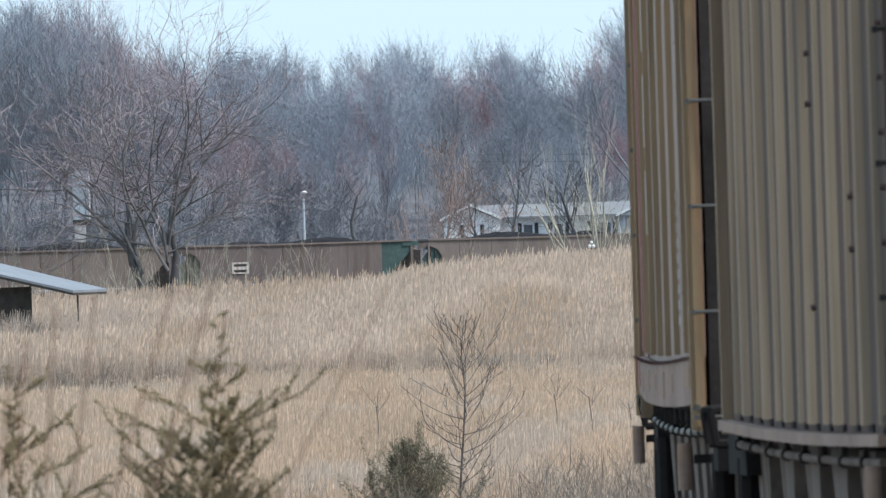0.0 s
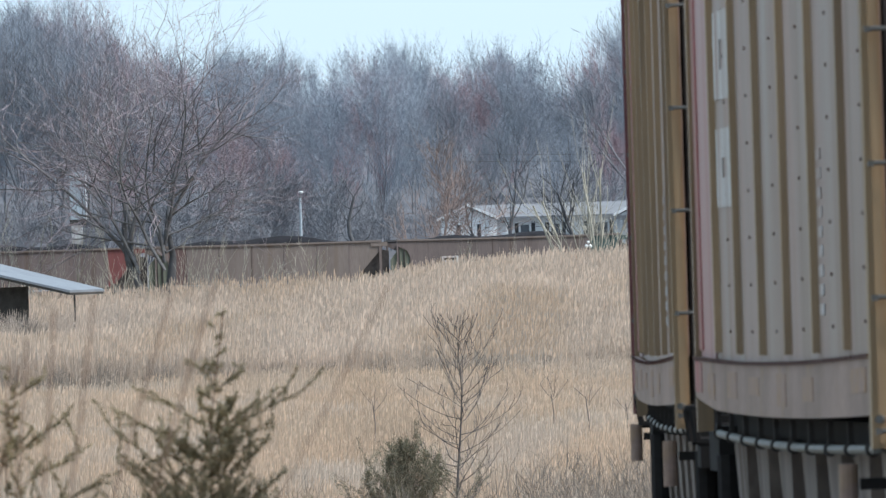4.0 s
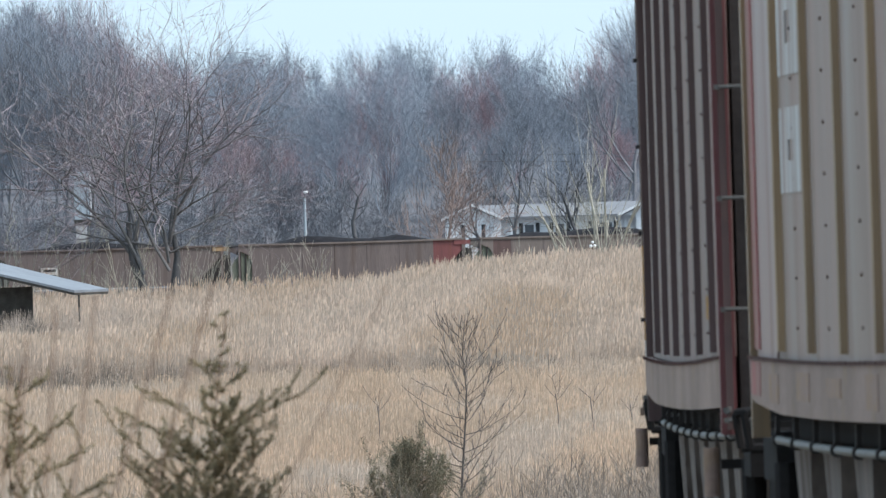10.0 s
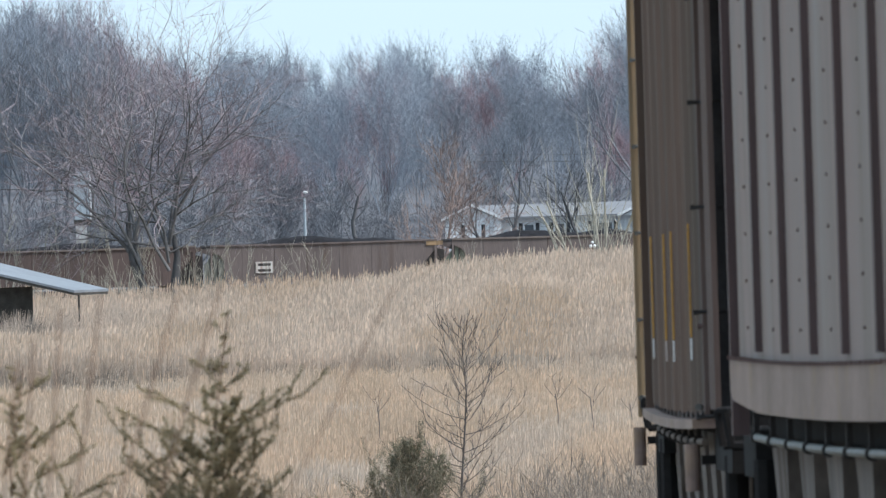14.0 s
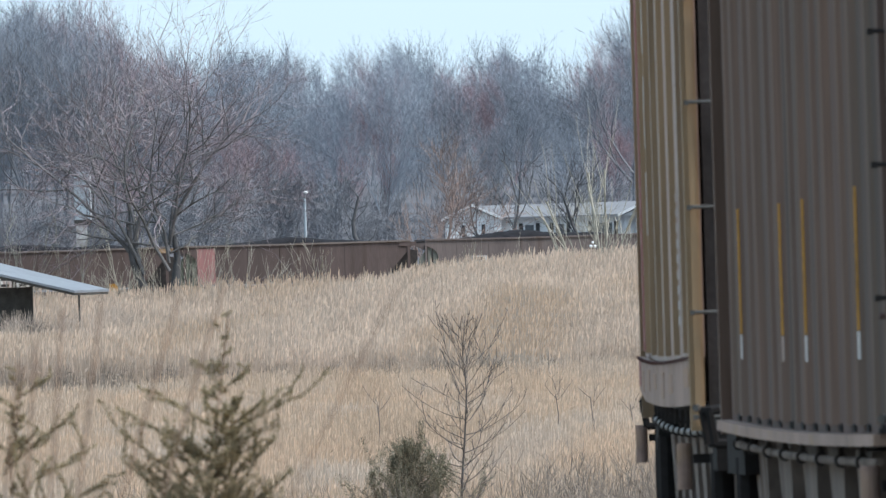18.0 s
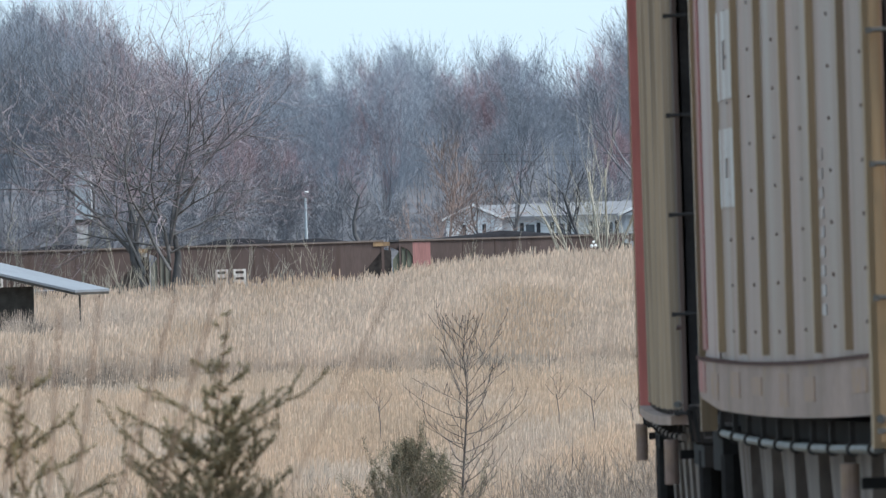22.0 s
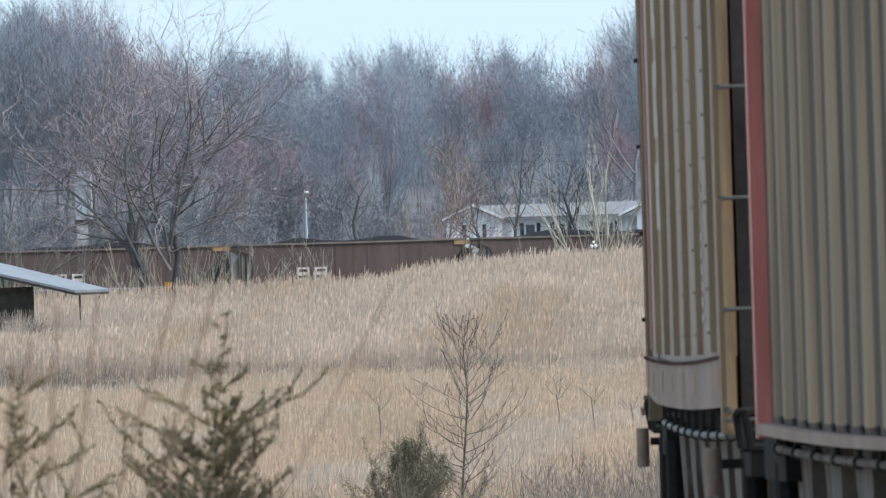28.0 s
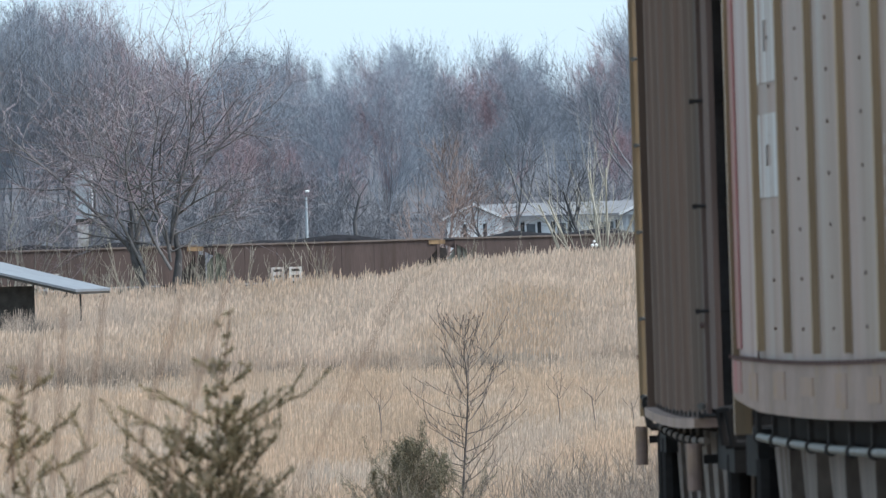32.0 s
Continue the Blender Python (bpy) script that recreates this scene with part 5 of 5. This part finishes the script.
def dead_weeds(name, label, seed, n, x0, x1, y0, y1, h0, h1, w0, w1, mat=None):
    rng = np.random.default_rng(seed)
    x, y = rng.uniform(x0, x1, n), rng.uniform(y0, y1, n)
    z = ground_z(x, y) - 0.05
    h = rng.uniform(h0, h1, n) * (0.9 + 0.2 * np.sin(x * 2.3 + seed))
    v, f = blades(rng, x, y, z, h, rng.uniform(w0, w1, n), 0.14, 0.0)
    tagged(sheet(name, v, f, mat or GREY_WEED), label, "weeds", kind="stuff")


dead_weeds("weeds", "grey dead weeds in front of the shed", 12, 3500, -28.5, -22.5, 885, 899, 2.6, 4.0, 0.01, 0.024)
def twiggy_weeds(name, label, seed, n, x0, x1, y0, y1, h0, h1, rise=0.0):
    """Dry branching herbs: a thin stem and many fine side twigs."""
    rng = random.Random(seed)
    spots = [(rng.uniform(x0, x1), rng.uniform(y0, y1)) for _ in range(n)]
    zs = ground_z([p[0] for p in spots], [p[1] for p in spots])
    segs = []
    for (x, y), z in zip(spots, zs):
        h = rng.uniform(h0, h1) + rise * min(1.0, max(0.0, (x - 0.5) / 4))
        p = Vector((x, y, z))
        d = Vector((rng.gauss(0, 0.1), rng.gauss(0, 0.1), 1)).normalized()
        for k in range(4):
            d = (d + Vector((rng.gauss(0, 0.08), rng.gauss(0, 0.08), 0))).normalized()
            q = p + d * h / 4
            segs.append((p, q, 0.0075 - 0.001 * k, 0.0065 - 0.001 * k, 0))
            for _ in range(0 if k < 1 else 5):
                b = p.lerp(q, rng.random())
                e = (d + Vector((rng.gauss(0, 0.5), rng.gauss(0, 0.5), rng.gauss(0.1, 0.2)))).normalized()
                c = b + e * rng.uniform(0.12, 0.45)
                segs.append((b, c, 0.0055, 0.004, 1))
                segs.append((c, c + (e + Vector((rng.gauss(0, 0.5), 0, 0.5))).normalized() * rng.uniform(0.06, 0.2), 0.004, 0.003, 1))
            p = q
    tagged(ribbon_mesh(name, segs, GREY_WEED), label, "weeds", kind="stuff")


twiggy_weeds("weeds", "grey tangled dead weeds at the field edge", 8, 900, -7, 9, 326, 341, 2.2, 3.3, 0.45)
twiggy_weeds("weeds", "tall grey twiggy weeds beside the railway", 21, 420, 1.4, 5.4, 326, 341, 2.6, 4.0)
dead_weeds("rank_reeds", "pale rank reeds at the shed's open side", 14, 4500, -27.5, -18.6, 888, 900, 2.6, 4.3, 0.015, 0.03, mat=REED_PALE)
dead_weeds("weed_strip", "grey weeds between the two reed beds", 9, 10000, -27, 27, 772, 799, 1.5, 2.5, 0.015, 0.03)


# ---- buildings and small fixtures ----
def house():
    h = tagged(new("ranch_house"), "long white single-storey house with grey roof", "house")
    gz = 8.35
    h.matrix_basis = pose(0, 1180, gz, 0, 0, 0)

    def wall(name, x0, x1, y0, y1, z0, z1, mat=SIDING):
        bm = bm_new()
        block(bm, x0, x1, y0, y1, z0, z1)
        return part(name, bm, mat, h)

    wall("wall", 4.4, 16.5, 1.2, 1.4, 0, 3.05)
    wall("wall", 0.2, 4.4, -0.2, 0.0, 0, 3.0)
    wall("wall", 4.2, 4.4, 0.0, 9.0, 0, 3.0)
    wall("wall", 0.2, 0.4, 0.0, 9.0, 0, 3.0)
    wall("wall", 0.4, 16.5, 8.8, 9.0, 0, 3.0)
    wall("wall", 14.6, 18.5, -0.2, 0.0, 0, 3.0)
    # siding courses on the gable wing
    for i in range(9):
        wall("siding_board", 0.22, 4.38, -0.225, -0.2, 0.2 + i * 0.28, 0.2 + i * 0.28 + 0.25)
    # gables
    for gx0, gx1 in ((-0.1, 4.6), (13.2, 18.0)):
        mid = (gx0 + gx1) / 2
        bm = bm_new()
        prism(bm, [(gx0 + 0.3, 2.95), (gx1 - 0.3, 2.95), (mid, 3.88)], -0.18, -0.02)
        part("gable", bm, SIDING, h)
        for s in (-1, 1):
            bm = bm_new()
            e = gx0 if s < 0 else gx1
            prism(bm, [(e, 2.92), (e, 3.06), (mid, 4.15), (mid, 4.0)], -0.6, 9.3)
            part("roof", bm, SHINGLE, h)
            bm = bm_new()
            prism(bm, [(e, 2.88), (e, 3.08), (mid, 4.17), (mid, 3.97)], -0.66, -0.603)
            part("bargeboard", bm, WHITE_GLAZE, h)
    bm = bm_new()
    for ya, za, yb, zb in ((0.2, 2.98, 4.9, 3.95), (9.6, 2.98, 4.9, 3.95)):
        v = [bm.verts.new(p) for p in ((2.0, ya, za), (17.5, ya, za), (17.5, yb, zb), (2.0, yb, zb), (2.0, ya, za + 0.12), (17.5, ya, za + 0.12), (17.5, yb, zb + 0.12), (2.0, yb, zb + 0.12))]
        for q in ((0, 3, 2, 1), (4, 5, 6, 7), (0, 1, 5, 4), (1, 2, 6, 5), (2, 3, 7, 6), (3, 0, 4, 7)):
            bm.faces.new([v[i] for i in q])
    part("main_roof", bm, SHINGLE, h)
    for x0, x1, y in ((1.75, 2.9, -0.24), (6.1, 7.0, 1.16), (8.4, 9.3, 1.16), (11.3, 12.9, 1.16)):
        w = wall("window", x0, x1, y, y + 0.05, 1.4, 2.55, WHITE_GLAZE)
        bm = bm_new()
        block(bm, x0 + 0.12, x1 - 0.12, y - 0.012, y - 0.004, 1.48, 2.47)
        part("pane", bm, GLASS_DARK if x0 > 5 else SIDING, w)
        for e in (x0 - 0.32, x1 + 0.04):
            bm = bm_new()
            block(bm, e, e + 0.28, y - 0.02, y + 0.02, 1.35, 2.6)
            part("shutter", bm, SHUTTER, w)
    d = wall("door", 7.5, 8.2, 1.1, 1.18, 0, 2.05, WHITE_GLAZE)
    for x in (5.2, 10.0, 13.8):
        bm = bm_new()
        block(bm, x - 0.06, x + 0.06, 0.3, 0.42, 0, 3.0)
        part("porch_post", bm, WHITE_GLAZE, h)


house()


def shed():
    s = tagged(new("open_shed"), "low open shed with pale metal roof", "shed")
    z = float(ground_z([-21], [906])[0])
    s.matrix_basis = pose(-19.45, 905, -0.18) @ Matrix.Diagonal((1.131, 1.0, 1.131, 1))
    bm = bm_new()
    # the roof falls towards its free corner
    v = [bm.verts.new(p) for p in ((-9.0, 0, 6.88), (-1.7, 0, 5.02), (0, 3.5, 5.05), (-7.3, 3.5, 7.04))]
    w = [bm.verts.new((q.co.x, q.co.y, q.co.z + 0.12)) for q in v]
    for i in range(4):
        bm.faces.new((v[i], v[(i + 1) % 4], w[(i + 1) % 4], w[i]))
    bm.faces.new(v[::-1])
    bm.faces.new(w)
    bmesh.ops.recalc_face_normals(bm, faces=bm.faces)
    part("roof", bm, TIN, s)
    bm = bm_new()
    for i, (p, q) in enumerate((((-9.0, 6.88), (-1.7, 5.02)), ((-1.7, 5.02), (-0.05, 5.05)))):
        y0, y1 = (0.03, 0.03) if i == 0 else (0.03, 3.4)
        f = [bm.verts.new(c) for c in ((p[0], y0, p[1] - 0.13), (q[0], y1, q[1] - 0.13), (q[0], y1, q[1] - 0.004), (p[0], y0, p[1] - 0.004))]
        g = [bm.verts.new(v.co + Vector((0, 0.05, 0))) for v in f]
        for k in range(4):
            bm.faces.new((f[k], f[(k + 1) % 4], g[(k + 1) % 4], g[k]))
        bm.faces.new(f[::-1])
        bm.faces.new(g)
    bmesh.ops.recalc_face_normals(bm, faces=bm.faces)
    part("fascia", bm, SHED_WOOD, s)
    bm = bm_new()
    block(bm, -9, -3.9, 2.0, 2.2, z, 5.4)
    part("wall", bm, SHED_WOOD, s)
    for x in (-3.9, -1.5):
        bm = bm_new()
        block(bm, x - 0.05, x + 0.05, 1.0, 1.14, z, 4.6 - x * 0.25)
        part("post", bm, SHED_WOOD, s)


shed()


def fixtures():
    tower = tagged(new("sheet_metal_tower"), "tall narrow galvanised tower on a pale base", "tower")
    gz = float(ground_z([-26.4], [1150])[0])
    tower.matrix_basis = pose(-26.4, 1150, gz + 0.55)
    for nm, x0, x1, z0, z1, m in (("clad_face", -0.55, 0.3, 11.4 - gz, 14.9 - gz, GALVANISED), ("rail", 0.4, 0.5, 11.4 - gz, 14.95 - gz, GALVANISED), ("rail", 0.58, 0.68, 11.4 - gz, 14.95 - gz, WHITE_GLAZE),
                                  ("base", -0.5, 0.3, -0.75, 11.0 - gz, OLD_BOARD), ("collar", -0.6, 0.6, 11.0 - gz, 11.4 - gz, SHED_WOOD)):
        bm = bm_new()
        block(bm, x0, x1, -0.4, 0.4, z0, z1)
        part(nm, bm, m, tower)
    lamp = tagged(new("street_lamp"), "pale pole with a small white lamp head", "street lamp")
    gz = float(ground_z([-9.8], [1120])[0])
    lamp.matrix_basis = pose(-9.8, 1120, gz + 0.32)
    bm = bm_new()
    rod(bm, (0, 0, -0.5), (0, 0, 12.4 - gz), 0.12, 8, 0.08)
    part("pole", bm, GALVANISED, lamp)
    bm = bm_new()
    rod(bm, (0, 0, 12.4 - gz), (0.02, 0, 12.75 - gz), 0.03, 6)
    part("arm", bm, PALE_PIPE, lamp)
    bm = bm_new()
    bmesh.ops.create_uvsphere(bm, u_segments=10, v_segments=6, radius=0.16, matrix=Matrix.Translation((0.08, 0, 12.82 - gz)) @ Matrix.Diagonal((1.2, 1, 0.6, 1)))
    part("lamp_head", bm, WHITE_GLAZE, lamp)
    mark = tagged(new("insulator_post"), "white insulators on a short post in the reeds", "post")
    gz = float(ground_z([9.65], [1010])[0])
    mark.matrix_basis = pose(9.65, 1010, gz)
    bm = bm_new()
    rod(bm, (0, 0, 0), (0, 0, 8.0 - gz), 0.05, 6)
    part("post", bm, TIE_WOOD, mark)
    for dx, z, r in ((-0.12, 7.95, 0.12), (0.12, 7.95, 0.12), (0.0, 8.2, 0.1)):
        bm = bm_new()
        bmesh.ops.create_uvsphere(bm, u_segments=10, v_segments=6, radius=r, matrix=Matrix.Translation((dx, -0.05, z - gz)))
        part("insulator", bm, WHITE_GLAZE, mark)
    for y, z in ((1140, 15.4), (1140, 14.9)):
        bm = bm_new()
        for i in range(12):
            x0, x1 = 2 + i * 4, 6 + i * 4
            rod(bm, (x0, y, z + 0.02 * (x0 - 20) ** 2 / 20), (x1, y, z + 0.02 * (x1 - 20) ** 2 / 20), 0.012, 4)
        tagged(part("power_wire", bm, WIRE), "thin overhead wire before the wood", "wire", "overhead wires")


fixtures()
near_cars()
far_cars()
motions()
